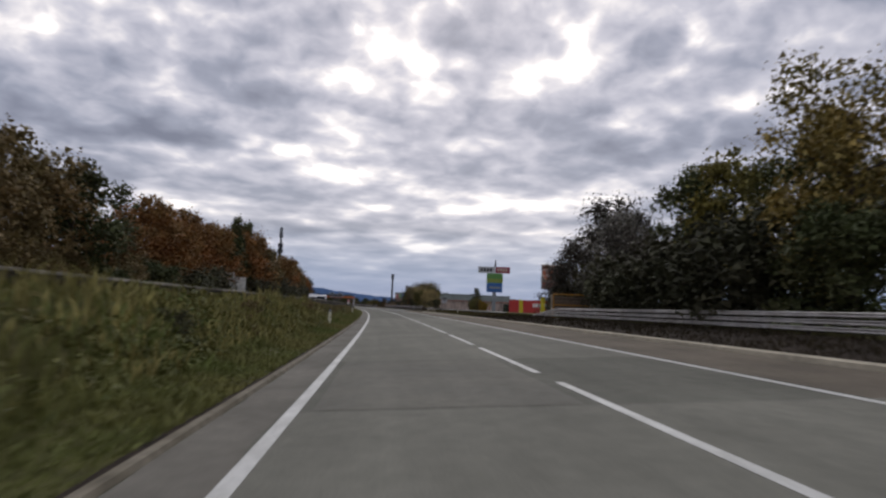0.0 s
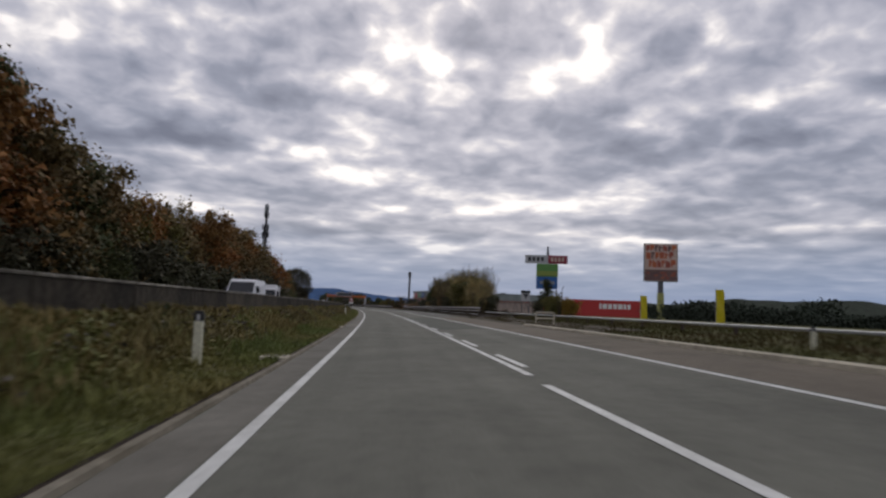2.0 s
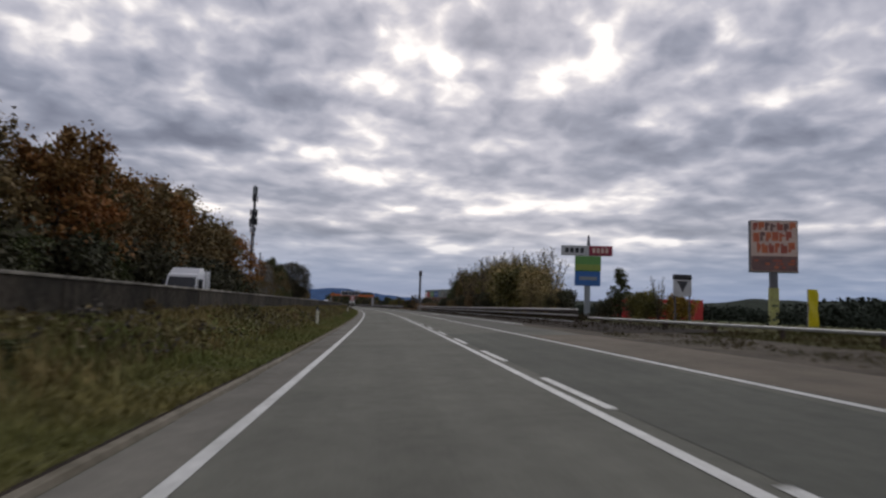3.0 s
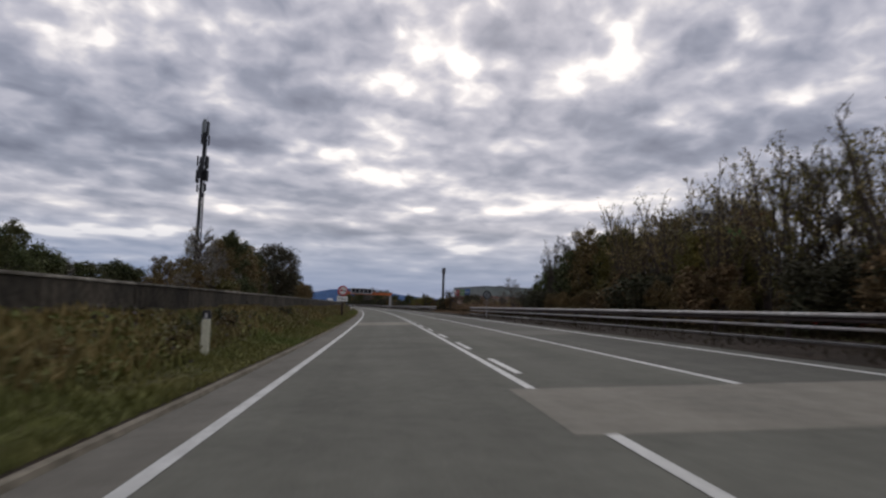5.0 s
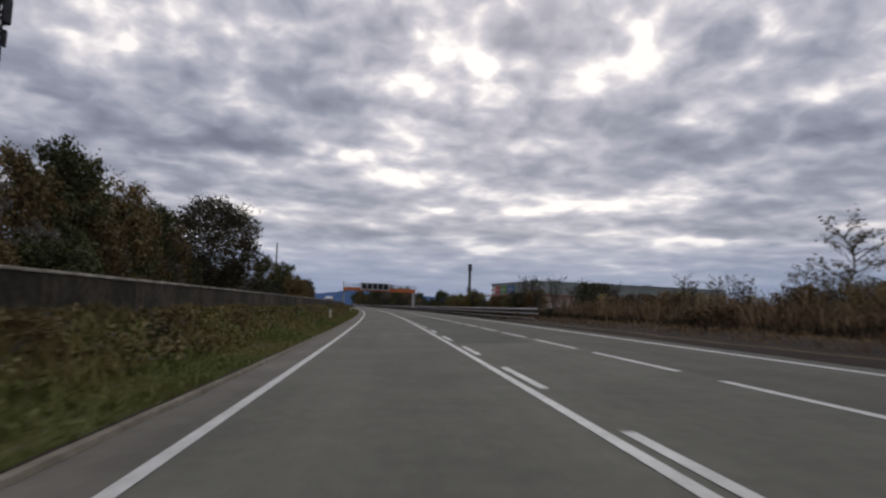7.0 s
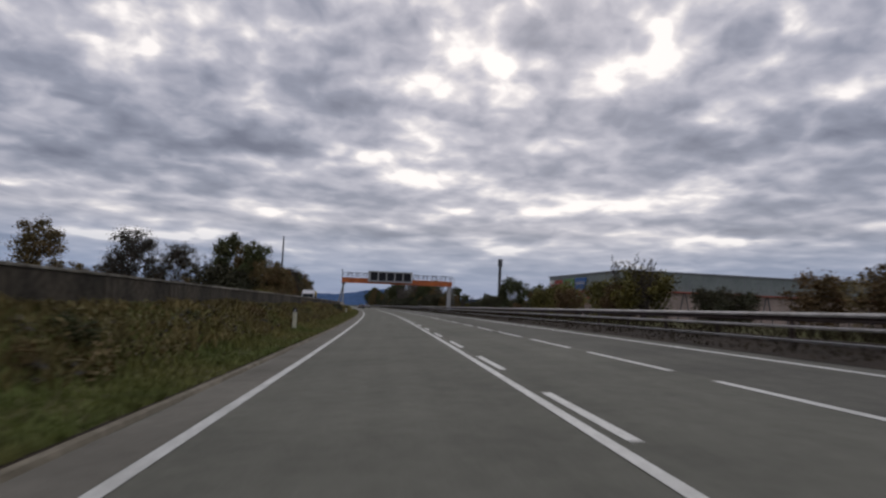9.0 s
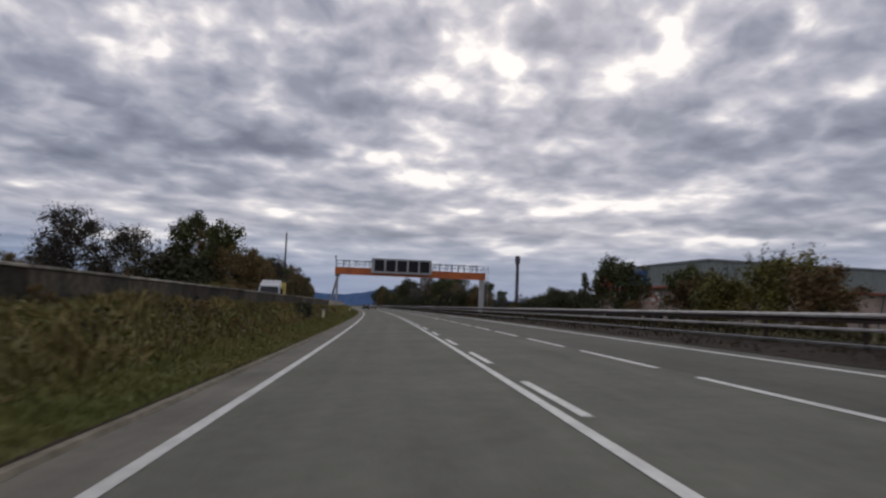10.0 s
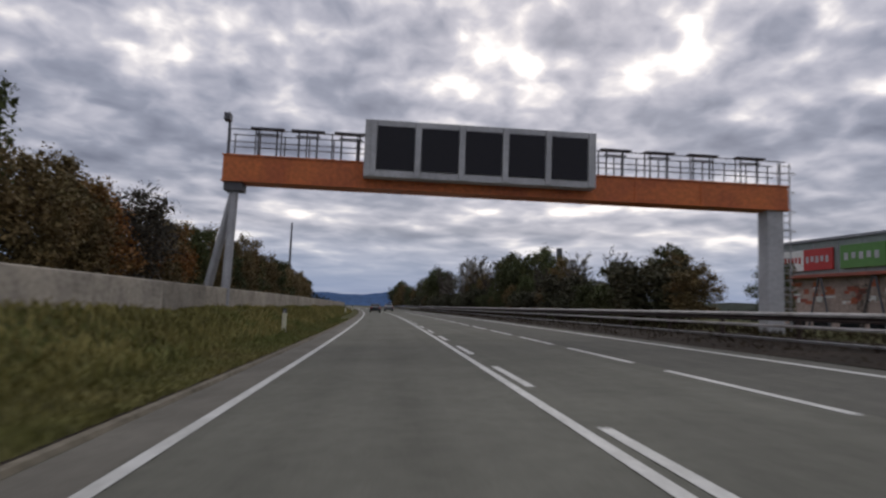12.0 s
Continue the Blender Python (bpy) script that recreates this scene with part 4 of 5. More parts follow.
for s, d, h, key in ((344, 20, 1.8, "bush2"), (341.5, 20, 1.6, "bush2"), (334.5, 19.4, 2.1, "dry"), (332.4, 19.8, 2.2, "thicket"), (351, 19, 4.2, "airy"), (352.6, 19.6, 3.3, "bush"), (355.5, 19.5, 4.4, "airy"), (357.6, 19, 2.8, "bush"), (354, 18.6, 2.4, "dry"), (377, 19.5, 3.2, "airy"), (376, 19.0, 2.4, "bush"), (372, 20, 3.0, "bush"), (369.5, 19.6, 2.4, "dry"), (374.4, 20.4, 3.8, "airy"), (379.5, 19.5, 2.4, "dry"),
                     (390, 19, 4.6, "green2"), (381, 19.8, 3.4, "green2"), (399, 19.5, 4.0, "conifer"), (386, 18.5, 1.2, "dry"), (396, 18.5, 2.0, "bush2"), (402, 18.5, 2.3, "bush2"), (406.5, 19, 2.8, "green2"), (411, 19, 2.0, "bush2"), (416, 19, 1.8, "bush2"),
                     (424, 19, 1.3, "bush"), (430, 20, 1.4, "bush2")):
    plant(key, s, d, 0, h, shrubs)
s = 246
while s < 302:
    plant("dry" if rng.random() < 0.7 else "bush2", s, 18.6 + rng.uniform(-0.8, 1.8), -0.2, rng.uniform(0.6, 1.1), shrubs, 1.7)
    plant("stalks", s + 1.0, 22.0 + rng.uniform(-1.5, 1.5), -0.2, rng.uniform(2.0, 3.4), shrubs, 1.1)
    if s > 262:
        plant(rng.choice(["dry", "dry", "thicket"]), s + 0.6, 23.5 + rng.uniform(-2, 3), -0.2, rng.uniform(1.5, 2.3), shrubs, 1.2)
    s += rng.uniform(1.9, 2.9)
for s, d, h, key in ((444, 31.5, 2.6, "bush"), (441, 33.5, 2.8, "thicket"), (438, 32.0, 2.4, "bush")):
    plant(key, s, d, -0.2, h, "olive shrubs before the retail hall")
hedge = "dense hedge of small trees past the gantry"
s = 446
while s < 700:
    plant(rng.choice(["brown", "green", "green2", "airy", "bare"]), s, 20 + rng.uniform(-1.5, 2.0), 0, min(8.0, 3.8 + (s - 446) * 0.045) * rng.uniform(0.7, 1.4), hedge, 0.95)
    s += rng.uniform(2.6, 4.4) if s < 540 else rng.uniform(5, 8)


s = 446
while s < 600:
    plant(rng.choice(["bush2", "brown", "bush2", "green2"]), s, 17.6 + rng.uniform(-0.5, 0.5), 0, rng.uniform(2.2, 3.4), hedge, 1.3)
    s += rng.uniform(2.8, 4.2)


# ---------- median barrier ----------
def build_barrier():
    wall = thing("wall_median", Matrix(), "low barrier of weathered concrete elements on the grass bank", "barrier", kind="structure")
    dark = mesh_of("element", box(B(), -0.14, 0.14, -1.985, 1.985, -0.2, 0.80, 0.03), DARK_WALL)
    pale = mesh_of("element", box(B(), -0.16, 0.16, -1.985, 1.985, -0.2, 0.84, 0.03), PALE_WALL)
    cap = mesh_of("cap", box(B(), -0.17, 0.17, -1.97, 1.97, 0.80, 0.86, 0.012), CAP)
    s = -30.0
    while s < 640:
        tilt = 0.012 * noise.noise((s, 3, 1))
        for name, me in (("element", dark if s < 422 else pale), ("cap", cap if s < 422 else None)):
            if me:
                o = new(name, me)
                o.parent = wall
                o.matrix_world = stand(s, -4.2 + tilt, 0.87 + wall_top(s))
        s += 4.0


# ---------- delineator posts ----------
def build_delineators():
    p = thing("delineator_post", stand(36.6, -2.0, -0.02), "white plastic delineator post with black top in the grass", "road post", "delineator posts")
    part("shaft", box(B(), -0.08, 0.08, -0.05, 0.05, -0.2, 0.90, 0.016), POST, p)
    part("band", box(B(), -0.083, 0.083, -0.053, 0.053, 0.86, 1.0, 0.01), BLACK, p, "black band")
    part("top", box(B(), -0.075, 0.075, -0.045, 0.045, 1.0, 1.04, 0.012), BLACK, p)
    part("reflector", box(B(), -0.026, 0.026, -0.059, -0.053, 0.87, 0.98, 0.002), LENS, p, "pale glass reflector")
    for s in (81.8, 140.0, 186.7, 237.9, 288.0, 338.2, 387.2, 440.0, 490.0, 540.0, 590.0):
        copy_thing(p, stand(s, -2.1, 0.06, 0))
    q = copy_thing(p, stand(85.0, 12.0, -0.2) @ Matrix.Scale(0.7, 4))
    tagged(q, "white plastic delineator post on the grass verge")


# ---------- signs ----------
def disc(bm, r, y0, y1, n=36, m=None):
    a = [bm.verts.new((r * math.cos(i * math.tau / n), y0, r * math.sin(i * math.tau / n))) for i in range(n)]
    b = [bm.verts.new((r * math.cos(i * math.tau / n), y1, r * math.sin(i * math.tau / n))) for i in range(n)]
    bm.faces.new(a)
    bm.faces.new(b[::-1])
    for i in range(n):
        j = (i + 1) % n
        bm.faces.new((a[j], a[i], b[i], b[j]))
    if m:
        bmesh.ops.transform(bm, matrix=m, verts=a + b)
    return bm


def build_round_sign():
    g = thing("traffic_sign", stand(236.2, -2.0, 0.0), "round red and white lorry overtaking sign over a white plate", "traffic sign")
    part("pole", box(B(), -0.10, 0.08, 0.03, 0.15, -0.3, 2.4, 0.02), RUSTY_SHADED, g, "brown weathered pole")
    up = Matrix.Translation((0, 0, 2.66))
    part("back", disc(B(), 0.50, 0.0, 0.03, m=up), STEEL, g)
    part("rim", disc(B(), 0.497, -0.008, -0.001, m=up), RED, g, "red rim")
    part("face", disc(B(), 0.345, -0.014, -0.009, m=up), WHITE, g, "white face")
    lorry = B()
    box(lorry, -0.27, -0.05, -0.020, -0.015, 2.62, 2.84)
    box(lorry, -0.04, 0.02, -0.020, -0.015, 2.62, 2.74)
    box(lorry, -0.28, 0.02, -0.020, -0.015, 2.59, 2.615)
    part("symbol", lorry, RED, g, "red lorry shape")
    car = B()
    box(car, 0.06, 0.28, -0.020, -0.015, 2.60, 2.68)
    box(car, 0.10, 0.24, -0.020, -0.015, 2.68, 2.74)
    part("symbol", car, BLACK, g, "black car shape")
    part("plate", box(B(), -0.54, 0.50, 0.0, 0.025, 1.62, 2.12, 0.008), WHITE, g, "white plate with small dark marks")
    marks = B()
    box(marks, -0.42, -0.14, -0.006, -0.002, 1.86, 1.91)
    box(marks, -0.08, 0.01, -0.006, -0.002, 1.72, 2.02)
    box(marks, 0.10, 0.38, -0.006, -0.002, 1.80, 1.85)
    part("mark", marks, DARK_STEEL, g)


def build_grey_sign():
    g = thing("traffic_sign", stand(233.2, 11.9, 0.0), "round dark-rimmed grey sign on a pole behind the guard rail", "traffic sign")
    part("pole", tube(B(), (0, 0.06, -0.3), (0, 0.06, 1.9), 0.045), STEEL, g)
    up = Matrix.Translation((0, 0, 2.08))
    part("rim", disc(B(), 0.41, 0.0, 0.03, m=up), BLACK, g, "dark rim")
    part("face", disc(B(), 0.30, -0.008, -0.001, m=up), CLADDING, g, "grey face")
    bars = B()
    for k in (-0.09, 0.0, 0.09):
        box(bars, -0.29, 0.29, -0.014, -0.009, k - 0.015, k + 0.015, m=up @ Matrix.Rotation(radians(-40), 4, "Y"))
    part("bar", bars, BLACK, g, "dark slanting bars")
    part("plate", box(B(), -0.34, 0.34, 0.0, 0.02, 1.16, 1.55, 0.008), SLAT, g, "brown plate")


def build_back_board():
    g = thing("road_sign", stand(86.0, -17.8, 1.0), "pale signboard with a smaller panel, on posts by the trees", "road sign")
    for x in (-1.0, 1.0):
        part("pole", tube(B(), (x, 0.1, -0.4), (x, 0.1, 4.1), 0.07), STEEL, g)
    part("board", box(B(), -1.55, 1.45, 0, 0.05, 2.2, 4.1, 0.01), WHITE, g)
    part("panel", box(B(), -1.5, 0.0, 0, 0.05, 4.12, 4.7, 0.01), WHITE, g)
    brace = B()
    for z in (2.6, 3.7):
        box(brace, -1.3, 1.3, -0.03, -0.005, z - 0.03, z + 0.03)
    part("brace", brace, STEEL, g)


def build_billboard():
    c = at(191.5, 60.2, 0)
    g = thing("billboard", pose(c.x, c.y, 0.4, 0, 0, -14), "tall square advertising board with red print on a dark column", "billboard")
    part("column", box(B(), -0.5, 0.5, 0.0, 0.9, 5.6, 8.2, 0.05), DARK_STEEL, g)
    part("column_base", box(B(), -0.62, 0.62, -0.05, 0.95, -1, 5.6, 0.05), OLD_YELLOW, g, "faded yellow lower column")
    part("board", box(B(), -3.2, 3.2, -0.1, 1.0, 8.0, 15.6, 0.05), BOARD, g)
    part("frame", box(B(), -3.32, 3.32, 0.05, 0.95, 7.88, 15.72, 0.04), DARK_STEEL, g)
    rr = random.Random(3)
    part("band", box(B(), -3.15, 3.15, -0.13, -0.105, 8.1, 10.3), BROWN_PRINT, g, "brownish lower field")
    # rows of letter-sized bars
    inks = (ORANGE_SIGN, BRIGHT_ORANGE, BRIGHT_ORANGE, BROWN_PRINT)
    for z, h, x, x1 in ((14.15, 1.15, -2.9, 2.9), (12.55, 1.35, -2.9, 2.4), (10.8, 1.45, -2.4, 2.9)):
        while x < x1 - 0.3:
            w, drop, low = rr.uniform(0.55, 0.9), rr.uniform(-0.12, 0.12), rr.choice([0, 0.3, 0.55])
            bm = box(B(), x, x + 0.36, -0.15, -0.105, z + drop, z + h + drop)
            box(bm, x + 0.36, x + w, -0.15, -0.105, z + drop + low * h, z + drop + h * rr.choice([0.78, 1.0]))
            bmesh.ops.remove_doubles(bm, verts=bm.verts[:], dist=0.001)
            part("print", bm, rr.choice(inks), g, "print as a plain bar")
            x += w + 0.13
    for i in range(16):
        x, z = rr.uniform(-2.9, 2.4), rr.choice([8.5, 9.0, 9.5])
        part("print", box(B(), x, x + rr.uniform(0.2, 0.7), -0.15, -0.131, z, z + 0.3), rr.choice(inks[:2]), g, "print as a plain bar")


def build_pylon_sign():
    c = at(278, 65.4, 0)
    g = thing("pylon_sign", pose(c.x, c.y, 0.4, 0, 0, -10), "tall pylon with white, red, green and blue sign boxes", "pylon sign")
    part("column", box(B(), -0.8, 0.8, 0, 1.6, -1, 9.5, 0.1), CLADDING, g)
    part("spike", tube(B(), (0.2, 0.8, 20.5), (0.2, 0.8, 23.5), 0.5, 0.25), DARK_STEEL, g)
    # the top boxes are backlit: grey for white and a darker red carry that shade
    for name, x0, x1, z0, z1, m, label in (("white_box", -7.6, 0.2, 17.6, 20.4, PALE_GREY, "white box, greyed by backlit shade in its colour"), ("red_box", 0.3, 6.9, 17.6, 20.4, SHADED_RED, "red box, darkened by backlit shade in its colour"),
                                           ("green_box", -3.6, 3.7, 13.0, 17.4, GREEN, "green box"), ("blue_box", -3.6, 3.6, 8.8, 12.9, BLUE, "blue box")):
        o = part(name, box(B(), x0, x1, -0.2, 1.8, z0, z1, 0.08), m, g, label)
        if m in (GREEN, BLUE):
            part("stripe", box(B(), x0 + 0.1, x1 - 0.1, -0.26, -0.21, z0 + 0.25, z0 + 1.9, 0.02) if m is GREEN else box(B(), x0 + 1.2, x1 - 1.0, -0.26, -0.21, z0 + 1.6, z0 + 2.6, 0.02), LIME if m is GREEN else CLADDING, o, "paler stripe")
            continue
        bars = B()
        n = 4
        for i in range(n):
            a = x0 + (x1 - x0) * (0.14 + 0.74 * i / n)
            box(bars, a, a + (x1 - x0) * 0.12, -0.26, -0.21, z0 + (z1 - z0) * 0.25, z0 + (z1 - z0) * 0.75)
        part("print", bars, BLACK if m is PALE_GREY else BOARD, o)


# ---------- mast ----------
def build_mast(x, y, z, h):
    g = thing("radio_mast", pose(x, y, z, 0, 0, 20), "tall grey lattice radio mast with antenna panels and dishes", "mast")
    lattice = B()
    n = 26
    for i in range(n):
        a, b = h * i / n, h * (i + 1) / n
        ra, rb = 0.75 - 0.45 * i / n, 0.75 - 0.45 * (i + 1) / n
        A = [Vector((ra * math.cos(k * math.tau / 3), ra * math.sin(k * math.tau / 3), a)) for k in range(3)]
        C = [Vector((rb * math.cos(k * math.tau / 3), rb * math.sin(k * math.tau / 3), b)) for k in range(3)]
        for k in range(3):
            tube(lattice, A[k], C[k], 0.11, 0.11, 5)
            tube(lattice, A[k], C[(k + 1) % 3], 0.06, 0.06, 4)
            tube(lattice, C[k], C[(k + 1) % 3], 0.045, 0.045, 4)
    part("lattice", lattice, MAST_STEEL, g)
    part("cable_tray", box(B(), -0.22, 0.22, -0.12, 0.12, 0, h * 0.95), MAST_STEEL, g)
    for zz, k, r, half, wide, m in ((h - 1.3, 3, 0.55, 1.3, 0.30, CLADDING), (h - 3.6, 3, 0.75, 0.9, 0.26, MAST_STEEL), (h - 8.0, 5, 0.95, 0.95, 0.30, MAST_STEEL), (h - 10.4, 4, 1.0, 1.05, 0.34, MAST_STEEL), (h - 12.9, 2, 0.7, 0.7, 0.24, MAST_STEEL)):
        panel = mesh_of("antenna", box(B(), -wide, wide, -0.14, 0.14, -half, half, 0.05), m)
        arm = mesh_of("arm", tube(B(), (0, 0, 0), (0, r, 0), 0.06, n=5), MAST_STEEL)
        for i in range(k):
            a = i * math.tau / k + zz
            o = new("antenna", panel)
            o.parent = g
            o.matrix_basis = pose(r * math.cos(a), r * math.sin(a), zz + 0.3 * (i % 2), 0, 0, math.degrees(a) + 90)
            o = new("arm", arm)
            o.parent = g
            o.matrix_basis = pose(0, 0, zz, 0, 0, math.degrees(a) - 90)
    for zz, a, r in ((h - 9.2, 4.4, 0.55), (h - 14.2, 5.0, 0.40), (h - 11.6, 3.6, 0.40)):
        o = part("dish", disc(B(), r, -0.16, 0.16, 16), MAST_STEEL, g)
        o.matrix_basis = pose(0.85 * math.cos(a), 0.85 * math.sin(a), zz, 0, 0, math.degrees(a) + 90)
    part("whip", tube(B(), (0.3, 0, h - 0.5), (0.3, 0, h + 0.9), 0.05, 0.03), MAST_STEEL, g)


# ---------- gantry ----------
def build_gantry():
    g = thing("sign_gantry", stand(439.1, 0, -0.1), "orange steel sign gantry with a grey box of five dark displays", "gantry")
    z0, d0, d1 = 5.80, -4.5, 17.9
    part("beam", box(B(), d0, d1, -0.45, 0.45, z0, z0 + 0.95, 0.02), ORANGE, g, "orange box beam")
    flange = B()
    for z in (z0 - 0.03, z0 + 0.95):
        box(flange, d0 - 0.02, d1 + 0.02, -0.5, 0.5, z, z + 0.05)
    part("flange", flange, ORANGE, g)
    x = d0 + 2.2
    while x < d1 - 1:
        part("stiffener", box(B(), x - 0.03, x + 0.03, -0.49, 0.49, z0 + 0.02, z0 + 0.95), ORANGE, g)
        x += 2.75
    part("column", box(B(), d1 - 0.85, d1 - 0.15, -0.35, 0.35, -0.6, z0, 0.04), PALE_GREY, g, "grey steel column")
    part("collar", box(B(), d0 + 0.05, d0 + 0.75, -0.35, 0.35, z0 - 0.35, z0, 0.02), DARK_STEEL, g)
    for foot in ((d0 - 0.75, 0.5, 0.4), (d0 + 0.35, -0.35, 0.2)):
        part("leg", tube(B(), foot, (d0 + 0.4, 0, z0 - 0.2), 0.17, 0.15, 12), STEEL, g, "round grey leg")
    cabinet = part("display_box", box(B(), 0.75, 9.65, -1.05, -0.5, z0 + 0.32, z0 + 2.5, 0.03), PALE_GREY, g, "pale grey display box")
    for i in range(5):
        xx = 1.22 + i * 1.67
        part("display", box(B(), xx, xx + 1.40, -1.09, -1.055, z0 + 0.60, z0 + 2.26, 0.008), SCREEN, cabinet, "dark display")
    for i in range(6):
        xx = 1.085 + i * 1.67
        part("divider", box(B(), xx - 0.10, xx + 0.10, -1.12, -1.055, z0 + 0.36, z0 + 2.46, 0.01), PALE_GREY, cabinet)
    for a, b in ((d0 + 0.1, 0.7), (9.7, d1 - 0.1)):
        for z in (z0 + 1.5, z0 + 1.98):
            for y in (-0.42, 0.42):
                part("handrail", tube(B(), (a, y, z), (b, y, z), 0.022, n=5), DARK_STEEL, g)
    post = mesh_of("rail_post", tube(B(), (0, 0, z0 + 0.95), (0, 0, z0 + 2.0), 0.028, n=5), DARK_STEEL)
    x = d0 + 0.2
    while x < d1:
        if not 0.7 < x < 9.7:
            for y in (-0.42, 0.42):
                o = new("rail_post", post)
                o.parent = g
                o.matrix_basis = pose(x, y, 0)
        x += 0.95
    sensor = box(B(), -0.62, 0.62, -0.16, 0.16, z0 + 1.97, z0 + 2.04, 0.02)
    box(sensor, -0.45, 0.45, -0.05, 0.05, z0 + 1.78, z0 + 1.83, 0.01)
    for x in (-0.34, 0.34):
        tube(sensor, (x, 0.05, z0 + 0.95), (x, 0.05, z0 + 1.98), 0.035, n=6)
    lamp = mesh_of("sensor", sensor, DARK_STEEL)
    for x in (d0 + 1.6, d0 + 3.1, d0 + 4.7, 10.6, 12.4, 14.2, 16.2):
        o = new("sensor", lamp)
        o.parent = g
        o.matrix_basis = pose(x, -0.5, 0)
    part("camera_pole", tube(B(), (d0 + 0.05, 0, z0 + 0.95), (d0 + 0.05, 0, z0 + 2.5), 0.05), DARK_STEEL, g)
    part("camera_box", box(B(), d0 - 0.12, d0 + 0.12, -0.3, 0.1, z0 + 2.35, z0 + 2.65, 0.03), DARK_STEEL, g)
    ladder = B()
    for x in (d1 + 0.05, d1 + 0.55):
        tube(ladder, (x, 0.3, 0.2), (x, 0.3, z0 + 2.1), 0.03, n=5)
    z = 0.6
    while z < z0 + 2:
        tube(ladder, (d1 + 0.05, 0.3, z), (d1 + 0.55, 0.3, z), 0.018, n=4)
        z += 0.3
    part("ladder", ladder, STEEL, g)
    for z in [2.6 + 0.8 * i for i in range(7)]:
        hoop = B()
        for i in range(8):
            a, b = math.pi * i / 8, math.pi * (i + 1) / 8
            tube(hoop, (d1 + 0.3 + 0.35 * math.cos(a), 0.3 - 0.5 * math.sin(a), z), (d1 + 0.3 + 0.35 * math.cos(b), 0.3 - 0.5 * math.sin(b), z), 0.015, n=4)
        part("cage_hoop", hoop, STEEL, g)


# ---------- buildings ----------
def build_hall():
    a, c = Vector((6.0, 506.0, 0)), Vector((19.0, 463.0, 0))
    ax = (c - a).normalized()
    n = (c - a).length
    g = thing("market_hall", pose(a.x, a.y, 0.0, 0, 0, math.degrees(math.atan2(ax.y, ax.x))), "grey retail hall with beige ground floor and coloured signs", "building")
    part("upper_wall", box(B(), 0, n, 0.6, 80, 7.0, 11.8, 0.05), HALL_CLAD, g, "green-grey metal cladding")
    part("lower_wall", box(B(), 0.1, n - 0.1, 0.9, 79, -1.5, 7.0), BEIGE, g, "beige rendered wall")
    part("roof", box(B(), -0.3, n + 0.3, 0.3, 80.3, 11.8, 12.15, 0.03), ROOF_GREY, g)
    part("canopy", box(B(), -0.4, n + 0.9, -0.9, 0.59, 6.95, 7.35, 0.04), CANOPY, g, "orange-red canopy edge")
    part("canopy", box(B(), n + 0.01, n + 0.9, 0.6, 80, 6.95, 7.35, 0.04), CANOPY, g, "orange-red canopy edge")
    for k in range(11):
        x = 2.0 + 4.0 * k
        part("brace", tube(B(), (x, -0.6, -0.5), (x + (2.0 if k % 2 else -1.6), -0.6, 6.9), 0.13, n=6), DARK_STEEL, g, "dark slanting strut")
        part("cladding_rib", box(B(), x - 0.05, x + 0.05, 0.54, 0.6, 7.4, 11.8), ROOF_GREY, g)
    for k in range(19):
        y = 2.0 + 4.0 * k
        part("brace", tube(B(), (n + 0.6, y, -0.5), (n + 0.6, y + (2.0 if k % 2 else -1.6), 6.9), 0.13, n=6), DARK_STEEL, g, "dark slanting strut")
        part("cladding_rib", box(B(), n, n + 0.06, y - 0.05, y + 0.05, 7.4, 11.8), ROOF_GREY, g)
    for x0, x1, z0, z1, m, label in ((0.8, 4.6, 8.0, 10.8, WHITE, "white sign"), (4.6, 9.4, 8.0, 10.8, RED, "red sign"), (10.6, 17.0, 8.0, 10.9, GREEN, "green sign"), (18.2, 24.5, 8.0, 11.0, BLUE, "blue sign")):
        o = part("sign", box(B(), x0, x1, 0.25, 0.53, z0, z1, 0.04), m, g, label)
        for i in range(5):
            p0 = x0 + (x1 - x0) * (0.10 + 0.17 * i)
            part("print", box(B(), p0, p0 + (x1 - x0) * 0.09, 0.20, 0.245, z0 + (z1 - z0) * (0.35 + 0.05 * (i % 2)), z0 + (z1 - z0) * 0.66), RED if m is WHITE else PALE_GREY, o)
    rr = random.Random(8)
    for k in range(10):
        x = 1.2 + 4.3 * k
        part("shop_window", box(B(), x, x + 2.9, 0.80, 0.89, 0.2, 2.2, 0.03), GLASS, g, "dark shop window")
        for i in range(14):
            a, z, w, u = x + rr.uniform(-0.6, 3.0), rr.uniform(3.4, 6.2), rr.uniform(0.5, 1.5), rr.uniform(0.25, 0.7)
            part("poster", box(B(), a, a + w, 0.72 + 0.015 * i, 0.885, z, z + u), (BRIGHT_ORANGE, BOARD, BRIGHT_ORANGE, WHITE, ORANGE_SIGN)[rr.randrange(5)], g, "coloured advertising panel")
    for y in (12, 30, 52):
        part("roof_vent", box(B(), n - 14, n - 11.5, y, y + 3, 12.15, 13.0, 0.05), DARK_STEEL, g)


